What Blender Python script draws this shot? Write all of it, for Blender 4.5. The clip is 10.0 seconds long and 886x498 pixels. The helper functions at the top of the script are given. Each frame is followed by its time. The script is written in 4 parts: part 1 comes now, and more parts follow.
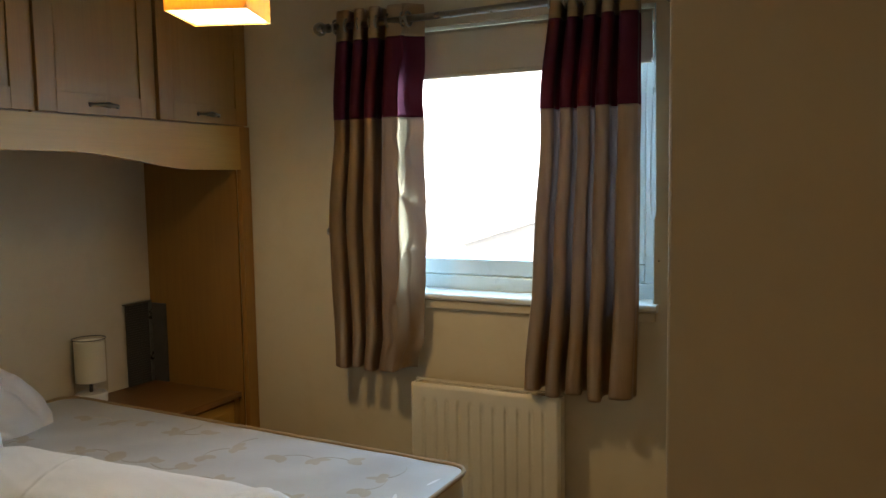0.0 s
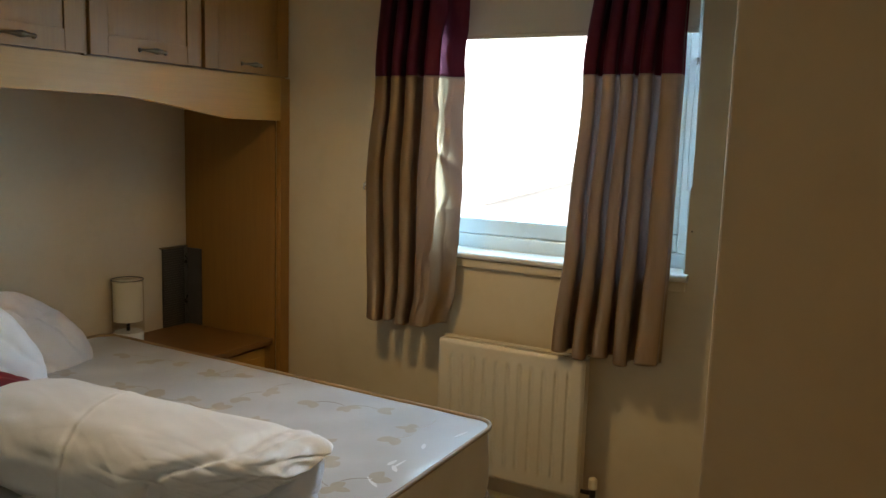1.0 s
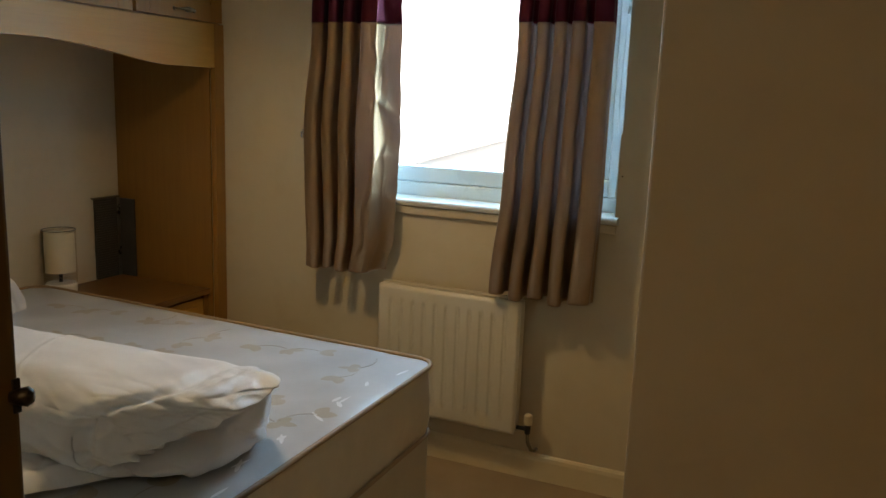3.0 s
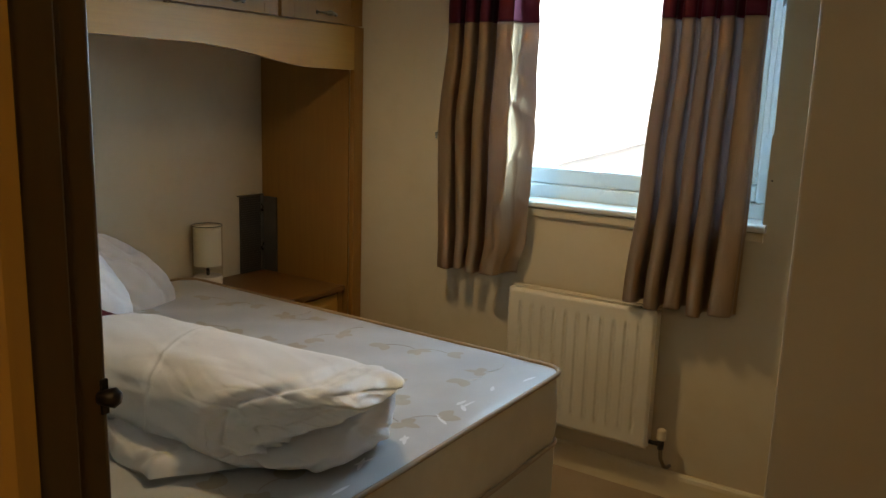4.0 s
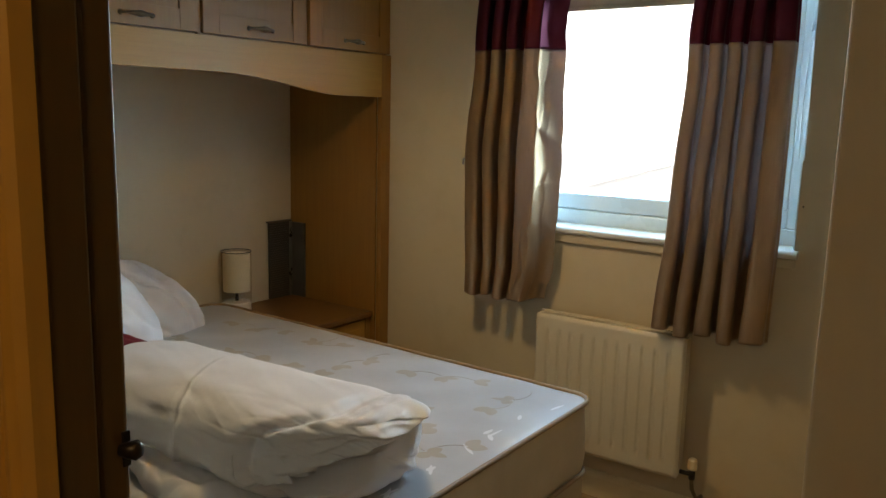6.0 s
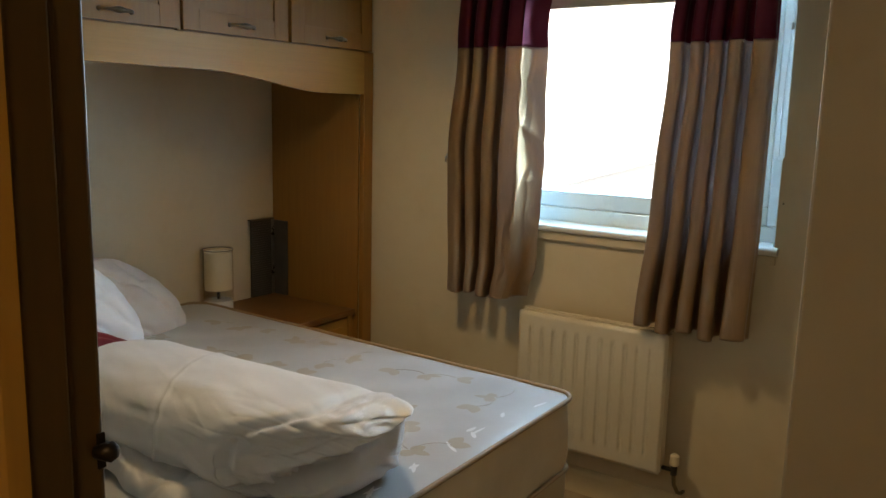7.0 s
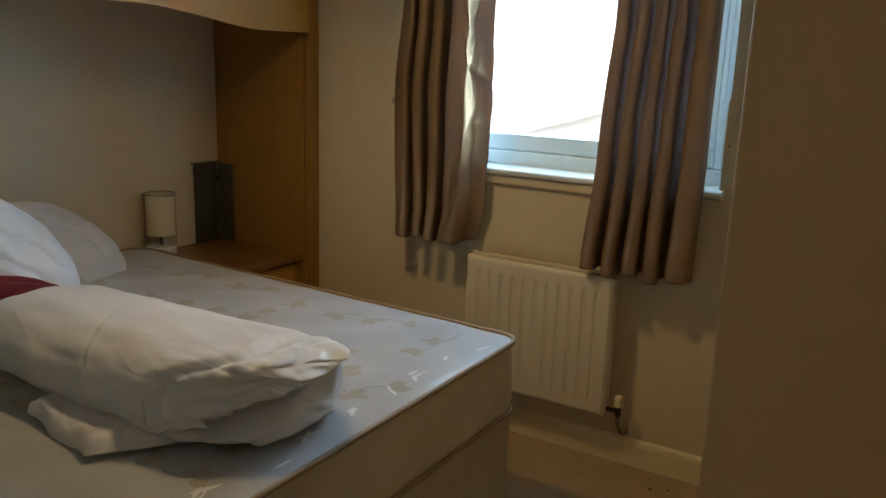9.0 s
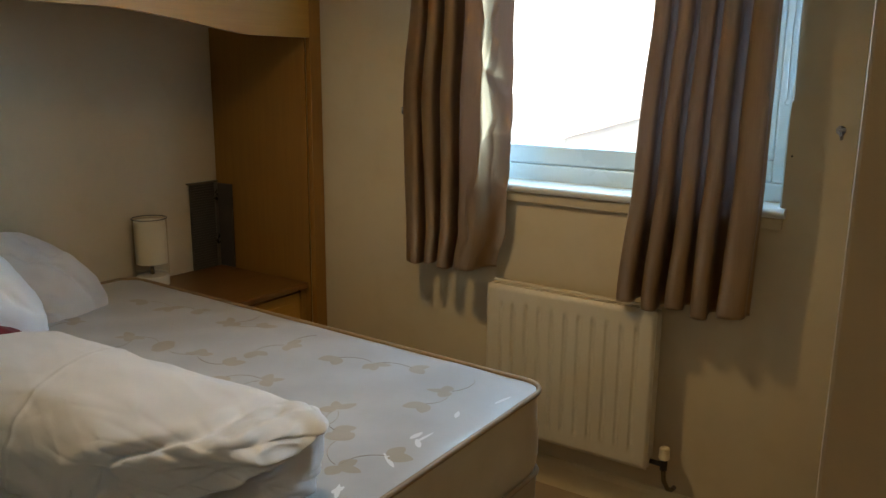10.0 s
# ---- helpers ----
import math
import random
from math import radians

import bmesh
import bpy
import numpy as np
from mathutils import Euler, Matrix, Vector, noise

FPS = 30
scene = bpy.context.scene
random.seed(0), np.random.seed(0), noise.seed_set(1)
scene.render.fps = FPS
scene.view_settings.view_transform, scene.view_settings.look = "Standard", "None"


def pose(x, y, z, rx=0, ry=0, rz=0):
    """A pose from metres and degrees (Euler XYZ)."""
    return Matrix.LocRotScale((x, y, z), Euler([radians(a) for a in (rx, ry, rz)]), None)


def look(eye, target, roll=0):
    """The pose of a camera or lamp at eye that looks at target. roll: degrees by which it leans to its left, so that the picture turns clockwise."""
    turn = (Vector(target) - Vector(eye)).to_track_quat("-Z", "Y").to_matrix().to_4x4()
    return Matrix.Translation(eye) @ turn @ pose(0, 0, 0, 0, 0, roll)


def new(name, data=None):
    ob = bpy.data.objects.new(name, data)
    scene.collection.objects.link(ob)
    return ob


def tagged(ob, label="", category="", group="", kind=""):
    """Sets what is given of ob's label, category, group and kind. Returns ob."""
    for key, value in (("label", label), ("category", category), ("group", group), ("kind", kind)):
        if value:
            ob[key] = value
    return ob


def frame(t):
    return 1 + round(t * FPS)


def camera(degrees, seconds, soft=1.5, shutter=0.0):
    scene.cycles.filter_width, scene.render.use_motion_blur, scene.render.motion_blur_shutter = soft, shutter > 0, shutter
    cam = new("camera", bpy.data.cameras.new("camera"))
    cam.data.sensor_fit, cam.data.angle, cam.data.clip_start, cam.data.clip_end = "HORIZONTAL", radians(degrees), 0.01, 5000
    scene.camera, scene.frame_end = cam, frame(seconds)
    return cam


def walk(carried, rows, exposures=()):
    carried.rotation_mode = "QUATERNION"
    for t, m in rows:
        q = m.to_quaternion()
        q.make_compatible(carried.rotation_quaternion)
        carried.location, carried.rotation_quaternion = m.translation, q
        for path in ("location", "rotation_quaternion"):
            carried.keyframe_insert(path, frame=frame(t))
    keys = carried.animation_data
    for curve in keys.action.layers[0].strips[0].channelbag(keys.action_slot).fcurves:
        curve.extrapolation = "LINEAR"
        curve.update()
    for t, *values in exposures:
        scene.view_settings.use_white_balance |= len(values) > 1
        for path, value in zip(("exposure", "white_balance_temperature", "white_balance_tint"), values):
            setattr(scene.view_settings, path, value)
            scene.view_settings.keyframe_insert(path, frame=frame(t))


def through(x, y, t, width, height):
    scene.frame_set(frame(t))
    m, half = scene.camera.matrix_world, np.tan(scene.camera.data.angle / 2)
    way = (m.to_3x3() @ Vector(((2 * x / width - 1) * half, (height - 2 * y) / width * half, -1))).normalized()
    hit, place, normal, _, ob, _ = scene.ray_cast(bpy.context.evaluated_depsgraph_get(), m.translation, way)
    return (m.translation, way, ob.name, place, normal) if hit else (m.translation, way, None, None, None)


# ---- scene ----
cam = camera(57.6, 10.0)
PATH = [
    (0, (0.068, -0.036, 1.564), (-0.840, 1.737, 1.387), -0.9),
    (0.5, (0.069, -0.081, 1.564), (-0.883, 1.663, 1.341), 0.3),
    (1, (0.037, -0.109, 1.572), (-0.905, 1.633, 1.292), 1.8),
    (1.2, (0.005, -0.133, 1.561), (-0.881, 1.632, 1.241), 2.4),
    (1.5, (-0.052, -0.197, 1.525), (-0.836, 1.605, 1.153), 1.9),
    (2, (-0.061, -0.291, 1.514), (-0.666, 1.572, 1.107), 2.7),
    (2.2, (-0.044, -0.301, 1.526), (-0.645, 1.566, 1.133), 3.0),
    (3.3, (0.056, -0.136, 1.524), (-0.839, 1.613, 1.148), 1.9),
    (3.5, (0.049, -0.128, 1.516), (-0.922, 1.577, 1.127), 1.9),
    (4, (0.043, -0.128, 1.521), (-1.035, 1.513, 1.142), 1.8),
    (4.5, (0.051, -0.131, 1.535), (-1.002, 1.539, 1.215), 1.2),
    (5, (0.039, -0.124, 1.538), (-1.058, 1.515, 1.208), 1.0),
    (5.5, (0.042, -0.125, 1.540), (-1.069, 1.511, 1.243), 0.9),
    (5.7, (0.043, -0.123, 1.539), (-1.084, 1.499, 1.228), 1.1),
    (6.8, (0.048, -0.121, 1.540), (-1.103, 1.479, 1.199), 1.5),
    (7, (0.045, -0.118, 1.539), (-1.063, 1.513, 1.206), 1.4),
    (7.5, (0.032, -0.142, 1.542), (-0.924, 1.578, 1.184), 2.5),
    (8, (0.013, -0.156, 1.541), (-0.829, 1.624, 1.194), 2.7),
    (8.5, (0.022, -0.136, 1.524), (-0.830, 1.637, 1.163), 1.9),
    (9, (0.074, -0.051, 1.515), (-0.939, 1.612, 1.059), 1.9),
    (9.2, (0.041, -0.016, 1.513), (-1.017, 1.613, 1.034), 0.2),
    (9.5, (-0.011, 0.087, 1.517), (-1.045, 1.732, 1.041), -0.3),
    (10, (-0.070, 0.320, 1.498), (-1.162, 1.937, 1.061), 0.5),
]
# the clip's camera meters as it turns
EXPOSURES = [(0, 2.16), (0.5, 2.16), (1.2, 2.30), (2.0, 2.12), (3.3, 2.12), (4.5, 2.22), (5.5, 2.24), (7.5, 2.28), (8.5, 2.18), (9.2, 1.96), (10, 2.09)]
walk(cam, [(t, look(eye, target, roll)) for t, eye, target, roll in PATH], EXPOSURES)

# ---- light ----
world = bpy.data.worlds.new("sky")
scene.world = world
world.use_nodes = True
wn = world.node_tree.nodes
sky = wn.new("ShaderNodeTexSky")
sky.sky_type = "NISHITA"
sky.sun_disc = False
sky.sun_elevation = radians(38)
sky.sun_rotation = radians(228)
sky.air_density = 1.2
sky.dust_density = 3.0
wn["Background"].inputs["Strength"].default_value = 0.15
world.node_tree.links.new(sky.outputs[0], wn["Background"].inputs[0])


def lamp(name, kind, m, energy, color, size=0.1, size_y=None):
    d = bpy.data.lights.new(name, kind)
    d.energy, d.color = energy, color
    if kind == "AREA":
        d.shape, d.size, d.size_y = "RECTANGLE", size, size_y or size
    elif kind == "SUN":
        d.angle = size
    else:
        d.shadow_soft_size = size
    ob = new(name, d)
    ob.matrix_world = m
    return ob


# overcast daylight in the window's opening, the bulb in the pendant, the lamp in the hall
lamp("window_daylight", "AREA", pose(-0.70, 3.45, 1.88, -74, 0, 0), 44.0, (0.46, 0.73, 1.0), 3.2, 1.5)
lamp("pendant_bulb_light", "POINT", pose(-1.632, 1.762, 2.128), 6.6, (1.0, 0.69, 0.32), 0.07)
lamp("hall_light", "POINT", pose(0.12, -0.80, 2.10), 1.7, (1.0, 0.62, 0.26), 0.06)
lamp("overcast_sun", "SUN", look((0, 0, 0), (0.62, 0.55, -0.56)), 0.5, (1.0, 0.95, 0.88), radians(14))


# ---- materials ----
class Nodes:
    def __init__(self, name):
        self.m = bpy.data.materials.new(name)
        self.m.use_nodes = True
        self.n, self.l = self.m.node_tree.nodes, self.m.node_tree.links
        self.p = self.n["Principled BSDF"]

    def add(self, kind, **values):
        node = self.n.new(kind)
        for key, value in values.items():
            node.inputs[key].default_value = value
        return node

    def link(self, a, b):
        self.l.new(a, b)

    def coords(self, scale, rot=(0, 0, 0)):
        g = self.n.new("ShaderNodeTexCoord")
        mp = self.n.new("ShaderNodeMapping")
        mp.inputs["Scale"].default_value = scale
        mp.inputs["Rotation"].default_value = rot
        self.link(g.outputs["Object"], mp.inputs[0])
        return mp.outputs[0]

    def noise(self, scale, detail=4.0, vec=None, rough=0.55):
        t = self.add("ShaderNodeTexNoise", Scale=scale, Detail=detail, Roughness=rough)
        if vec is not None:
            self.link(vec, t.inputs["Vector"])
        return t.outputs["Fac"]

    def ramp(self, fac, stops):
        r = self.n.new("ShaderNodeValToRGB")
        e = r.color_ramp.elements
        while len(e) < len(stops):
            e.new(0.5)
        for el, (pos, col) in zip(e, stops):
            el.position, el.color = pos, (*col, 1)
        self.link(fac, r.inputs[0])
        return r.outputs[0]

    def mix(self, fac, a, b, mode="MIX"):
        x = self.n.new("ShaderNodeMix")
        x.data_type, x.blend_type = "RGBA", mode
        for socket, value in ((x.inputs[0], fac), (x.inputs[6], a), (x.inputs[7], b)):
            if isinstance(value, (int, float)):
                socket.default_value = value
            elif isinstance(value, tuple):
                socket.default_value = (*value, 1)
            else:
                self.link(value, socket)
        return x.outputs[2]

    def bump(self, height, strength, distance=0.002):
        b = self.add("ShaderNodeBump", Strength=strength, Distance=distance)
        self.link(height, b.inputs["Height"])
        self.link(b.outputs[0], self.p.inputs["Normal"])

    def set(self, **values):
        for key, value in values.items():
            self.p.inputs[key.replace("_", " ")].default_value = value
        return self


def varied(name, a, b, scale, rough=0.6, bump=0.2, fine=200.0, spread=0.12, metallic=0.0, **more):
    """A surface whose colour drifts between a and b, with fine relief and uneven gloss."""
    k = Nodes(name)
    v = k.coords((1, 1, 1))
    big = k.noise(scale, 4, v)
    small = k.noise(fine, 3, v)
    col = k.ramp(big, [(0.3, a), (0.7, b)])
    k.link(k.mix(0.25, col, k.ramp(small, [(0.3, a), (0.7, b)])), k.p.inputs["Base Color"])
    r = k.add("ShaderNodeMapRange")
    r.inputs["To Min"].default_value, r.inputs["To Max"].default_value = rough - spread, rough + spread
    k.link(big, r.inputs[0])
    k.link(r.outputs[0], k.p.inputs["Roughness"])
    k.bump(small, bump)
    k.set(Metallic=metallic, **more)
    return k.m


def wood(name, light, dark, axis, rough=0.38, coat=0.15, scale=1.0):
    """Straight-grained veneer, the grain running along the axis."""
    k = Nodes(name)
    s = [26.0 * scale, 26.0 * scale, 26.0 * scale]
    s["xyz".index(axis)] = 1.3 * scale
    v = k.coords(s)
    grain = k.noise(1.6, 6, v, 0.62)
    s2 = [160.0, 160.0, 160.0]
    s2["xyz".index(axis)] = 5.0
    pores = k.noise(1.0, 3, k.coords(s2), 0.5)
    tone = k.noise(2.2, 3, k.coords((1, 1, 1)))
    c = k.ramp(grain, [(0.20, dark), (0.5, tuple((a + b) / 2 for a, b in zip(light, dark))), (0.80, light)])
    c = k.mix(0.16, c, k.ramp(pores, [(0.35, tuple(x * 0.7 for x in dark)), (0.6, light)]))
    c = k.mix(0.34, c, k.ramp(tone, [(0.3, dark), (0.7, light)]))
    k.link(c, k.p.inputs["Base Color"])
    k.bump(pores, 0.12, 0.001)
    k.set(Roughness=rough, Coat_Weight=coat, Coat_Roughness=0.25)
    return k.m


def paint(name, color, rough=0.7):
    """Rolled emulsion: faint roller stipple and slow grubby drift."""
    k = Nodes(name)
    v = k.coords((1, 1, 1))
    drift = k.noise(1.7, 5, v)
    spots = k.noise(9.0, 4, v)
    stipple = k.noise(260.0, 2, v)
    dirty = tuple(x * y for x, y in zip(color, (0.90, 0.87, 0.82)))
    c = k.mix(0.5, k.ramp(drift, [(0.3, dirty), (0.65, color)]), k.ramp(spots, [(0.25, dirty), (0.5, color)]))
    k.link(c, k.p.inputs["Base Color"])
    k.bump(stipple, 0.14, 0.0012)
    k.set(Roughness=rough)
    return k.m


def cloth(name, a, b, rough, weave=900.0, sheen=0.3, through=0.0, wrinkle=0.15):
    k = Nodes(name)
    v = k.coords((1, 1, 1))
    big = k.noise(5.0, 4, v)
    threads = k.noise(weave, 2, v)
    crease = k.noise(14.0, 5, v)
    k.link(k.mix(0.3, k.ramp(big, [(0.3, a), (0.7, b)]), k.ramp(threads, [(0.3, a), (0.7, b)])), k.p.inputs["Base Color"])
    k.bump(k.mix(0.7, threads, crease), wrinkle, 0.004)
    k.set(Roughness=rough, Sheen_Weight=sheen, Sheen_Roughness=0.4)
    if through:
        tr = k.n.new("ShaderNodeBsdfTranslucent")
        tr.inputs[0].default_value = (*b, 1)
        mx = k.add("ShaderNodeMixShader", Fac=through)
        k.link(k.p.outputs[0], mx.inputs[1])
        k.link(tr.outputs[0], mx.inputs[2])
        k.link(mx.outputs[0], k.n["Material Output"].inputs[0])
    return k.m


def satin(name, a, b, rough, through, glow_through):
    """Curtain satin: vertical slubs, soft stretched gloss."""
    k = Nodes(name)
    slub = k.noise(1.0, 4, k.coords((420, 420, 9)), 0.6)
    big = k.noise(3.0, 3, k.coords((1, 1, 1)))
    c = k.mix(0.4, k.ramp(big, [(0.3, a), (0.7, b)]), k.ramp(slub, [(0.3, a), (0.7, b)]))
    k.link(c, k.p.inputs["Base Color"])
    k.bump(slub, 0.12, 0.001)
    k.set(Roughness=rough, Specular_IOR_Level=0.6, Metallic=0.68, Sheen_Weight=0.1, Sheen_Roughness=0.3, Anisotropic=0.4)
    tr = k.n.new("ShaderNodeBsdfTranslucent")
    tr.inputs[0].default_value = (*glow_through, 1)
    mx = k.add("ShaderNodeMixShader", Fac=through)
    k.link(k.p.outputs[0], mx.inputs[1])
    k.link(tr.outputs[0], mx.inputs[2])
    k.link(mx.outputs[0], k.n["Material Output"].inputs[0])
    return k.m


def filmed(name, a, b, rough, film):
    """Woven ticking under a thin crinkled clear film, which glints against the light."""
    k = Nodes(name)
    v = k.coords((1, 1, 1))
    patch = k.noise(6.0, 4, v)
    threads = k.noise(700.0, 2, v)
    col = k.ramp(patch, [(0.3, a), (0.7, b)])
    k.link(k.mix(0.3, col, k.ramp(threads, [(0.3, a), (0.7, b)])), k.p.inputs["Base Color"])
    quilt = k.noise(26.0, 4, v)
    k.bump(k.mix(0.3, quilt, threads), 0.16, 0.004)
    crinkle = k.add("ShaderNodeBump", Strength=0.35, Distance=0.004)
    k.link(k.noise(34.0, 5, v, 0.6), crinkle.inputs["Height"])
    k.link(crinkle.outputs[0], k.p.inputs["Coat Normal"])
    k.set(Roughness=rough, Coat_Weight=film, Coat_Roughness=0.28, Sheen_Weight=0.15)
    return k.m


CREAM = (0.565, 0.478, 0.330)
M_WALL = paint("cream_emulsion", CREAM, 0.62)
M_CEIL = paint("white_ceiling_paint", (0.78, 0.75, 0.69), 0.8)
M_GLOSSWHITE = varied("cream_gloss_woodwork", (0.64, 0.53, 0.33), (0.70, 0.60, 0.40), 6, 0.32, 0.05, 120)
M_UPVC = varied("white_window_plastic", (0.64, 0.79, 0.88), (0.70, 0.84, 0.92), 4, 0.3, 0.03, 90)
M_SILL = varied("white_sill_paint", (0.60, 0.60, 0.56), (0.67, 0.67, 0.63), 5, 0.35, 0.05, 90)
# one maple veneer in three tones; uprights and top have shade in their colour
M_MAPLE_Z = wood("maple_veneer_upright_shaded", (0.315, 0.155, 0.027), (0.23, 0.105, 0.017), "z", 0.5, 0.03)
M_MAPLE_TOP = wood("maple_veneer_top_shaded", (0.185, 0.085, 0.020), (0.13, 0.055, 0.012), "y", 0.42, 0.06)
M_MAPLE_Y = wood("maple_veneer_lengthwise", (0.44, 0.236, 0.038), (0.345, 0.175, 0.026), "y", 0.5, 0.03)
M_DOORWOOD = wood("varnished_pine_frame", (0.50, 0.30, 0.062), (0.41, 0.235, 0.043), "z", 0.36, 0.25, 0.5)
M_DOORDARK = wood("dark_brown_jamb", (0.098, 0.053, 0.011), (0.064, 0.034, 0.006), "z", 0.3, 0.35, 0.5)
M_RADIATOR = varied("cream_radiator_enamel", (0.58, 0.51, 0.38), (0.64, 0.575, 0.445), 5, 0.38, 0.04, 80)
M_CHROME = varied("brushed_nickel", (0.22, 0.20, 0.18), (0.31, 0.29, 0.26), 20, 0.3, 0.05, 300, metallic=1.0)
M_BRASS = varied("aged_brass", (0.15, 0.12, 0.08), (0.25, 0.20, 0.13), 20, 0.35, 0.05, 300, metallic=1.0)
M_BRONZE = varied("dark_bronze", (0.014, 0.011, 0.009), (0.030, 0.023, 0.017), 30, 0.38, 0.05, 300, metallic=0.4)
M_PIPE = varied("painted_pipe", (0.60, 0.54, 0.42), (0.68, 0.62, 0.5), 20, 0.4, 0.03, 100)
M_CHAMPAGNE = satin("champagne_satin", (0.275, 0.170, 0.085), (0.43, 0.29, 0.165), 0.35, 0.12, (0.80, 0.70, 0.68))
M_BURGUNDY = satin("burgundy_satin", (0.085, 0.008, 0.022), (0.13, 0.014, 0.036), 0.45, 0.08, (0.35, 0.03, 0.07))
M_LINING = cloth("white_curtain_lining", (0.70, 0.68, 0.64), (0.78, 0.76, 0.73), 0.8, 700, 0.1, 0.25)
M_BLIND = cloth("cream_blind_fabric", (0.60, 0.53, 0.41), (0.66, 0.59, 0.47), 0.8, 500, 0.0, 0.04, 0.03)
M_TICKING = filmed("ivory_damask_ticking", (0.40, 0.405, 0.415), (0.50, 0.505, 0.515), 0.34, 0.10)
M_BORDER = cloth("beige_mattress_border", (0.48, 0.39, 0.265), (0.60, 0.51, 0.37), 0.5, 500, 0.2, 0.0, 0.2)
M_PIPING = cloth("tan_piping_tape", (0.24, 0.155, 0.075), (0.34, 0.235, 0.12), 0.6, 500, 0.1)
M_LEAF = filmed("tan_damask_leaf", (0.33, 0.285, 0.215), (0.42, 0.375, 0.305), 0.35, 0.10)
M_GLINT = cloth("white_glint_stroke", (0.86, 0.87, 0.89), (0.92, 0.93, 0.95), 0.14, 500, 0.1)
M_DIVAN = cloth("beige_divan_fabric", (0.42, 0.34, 0.22), (0.50, 0.42, 0.29), 0.7, 500, 0.2)
M_DUVET = cloth("white_cotton_duvet", (0.66, 0.665, 0.695), (0.75, 0.755, 0.785), 0.30, 800, 0.2, 0.0, 0.6)
M_DUVETBAG = cloth("grey_duvet_fold", (0.58, 0.57, 0.58), (0.66, 0.65, 0.66), 0.45, 700, 0.2, 0.0, 0.3)
M_PILLOW = cloth("white_pillow_cotton", (0.76, 0.77, 0.80), (0.83, 0.84, 0.87), 0.6, 700, 0.3, 0.0, 0.6)
# back pillow: warm lamp light is tinted into the cotton's colour
M_PILLOWGREY = cloth("oatmeal_pillow_warm_lit", (0.60, 0.54, 0.50), (0.69, 0.63, 0.58), 0.6, 700, 0.3, 0.0, 0.6)
M_RED = cloth("crimson_cloth", (0.11, 0.002, 0.008), (0.17, 0.004, 0.014), 0.7, 500, 0.03)
M_CARPET = varied("beige_carpet", (0.31, 0.22, 0.125), (0.42, 0.31, 0.19), 3, 0.9, 0.9, 420, 0.05)
M_SLAT = varied("charcoal_slats_and_shadow", (0.052, 0.046, 0.040), (0.080, 0.072, 0.063), 12, 0.5, 0.2, 200)
M_SHADE = cloth("cream_lampshade", (0.78, 0.71, 0.52), (0.84, 0.78, 0.60), 0.7, 500, 0.1, 0.2)
M_WHITEBASE = varied("white_ceramic", (0.72, 0.69, 0.62), (0.80, 0.77, 0.70), 8, 0.25, 0.02, 90)
M_HOOK = varied("satin_hook_metal", (0.30, 0.30, 0.32), (0.44, 0.44, 0.46), 15, 0.3, 0.05, 200, metallic=0.9)


def clear(name, tint, rough=0.02, shade=0.15):
    k = Nodes(name)
    t = k.n.new("ShaderNodeBsdfTransparent")
    t.inputs[0].default_value = (*tint, 1)
    mx = k.add("ShaderNodeMixShader", Fac=shade)
    k.set(Roughness=rough, Base_Color=(*tint, 1))
    k.link(t.outputs[0], mx.inputs[1])
    k.link(k.p.outputs[0], mx.inputs[2])
    k.link(mx.outputs[0], k.n["Material Output"].inputs[0])
    return k.m


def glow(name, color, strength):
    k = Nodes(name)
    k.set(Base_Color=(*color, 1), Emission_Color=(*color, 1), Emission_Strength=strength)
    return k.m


M_GLASS = clear("window_glass", (0.97, 0.99, 0.98), 0.02, 0.05)
M_TUBE = clear("smoked_acrylic", (0.96, 0.95, 0.93), 0.05, 0.03)


def shade_cloth():
    k = Nodes("amber_lampshade")
    tr = k.n.new("ShaderNodeBsdfTranslucent")
    tr.inputs[0].default_value = (1.0, 0.74, 0.22, 1)
    k.link(k.ramp(k.noise(1.0, 3, k.coords((300, 300, 12))), [(0.3, (0.78, 0.56, 0.17)), (0.7, (0.86, 0.65, 0.25))]), k.p.inputs["Base Color"])
    mx = k.add("ShaderNodeMixShader", Fac=0.13)
    k.set(Roughness=0.8)
    k.link(k.p.outputs[0], mx.inputs[1])
    k.link(tr.outputs[0], mx.inputs[2])
    k.link(mx.outputs[0], k.n["Material Output"].inputs[0])
    return k.m


M_AMBER = shade_cloth()
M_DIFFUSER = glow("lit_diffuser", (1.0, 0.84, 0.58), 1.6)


# ---- builders ----
def finish(name, bm, material, smooth=False):
    me = bpy.data.meshes.new(name)
    bmesh.ops.recalc_face_normals(bm, faces=bm.faces)
    bm.to_mesh(me)
    bm.free()
    me.materials.append(material)
    if smooth:
        for p in me.polygons:
            p.use_smooth = True
    return new(name, me)


def part(name, bm, material, parent, label="", smooth=False):
    """One bmesh as one mesh object under a thing or a part."""
    ob = finish(name, bm, material, smooth)
    ob.parent = parent
    ob.matrix_parent_inverse = parent.matrix_world.inverted() if parent else Matrix()
    return tagged(ob, label)


def thing(name, at, label, category, group="", kind=""):
    """An Empty at the base of a thing, which parents its parts."""
    ob = new(name)
    ob.location = at
    ob.empty_display_size = 0.05
    bpy.context.view_layer.update()
    return tagged(ob, label, category, group, kind)


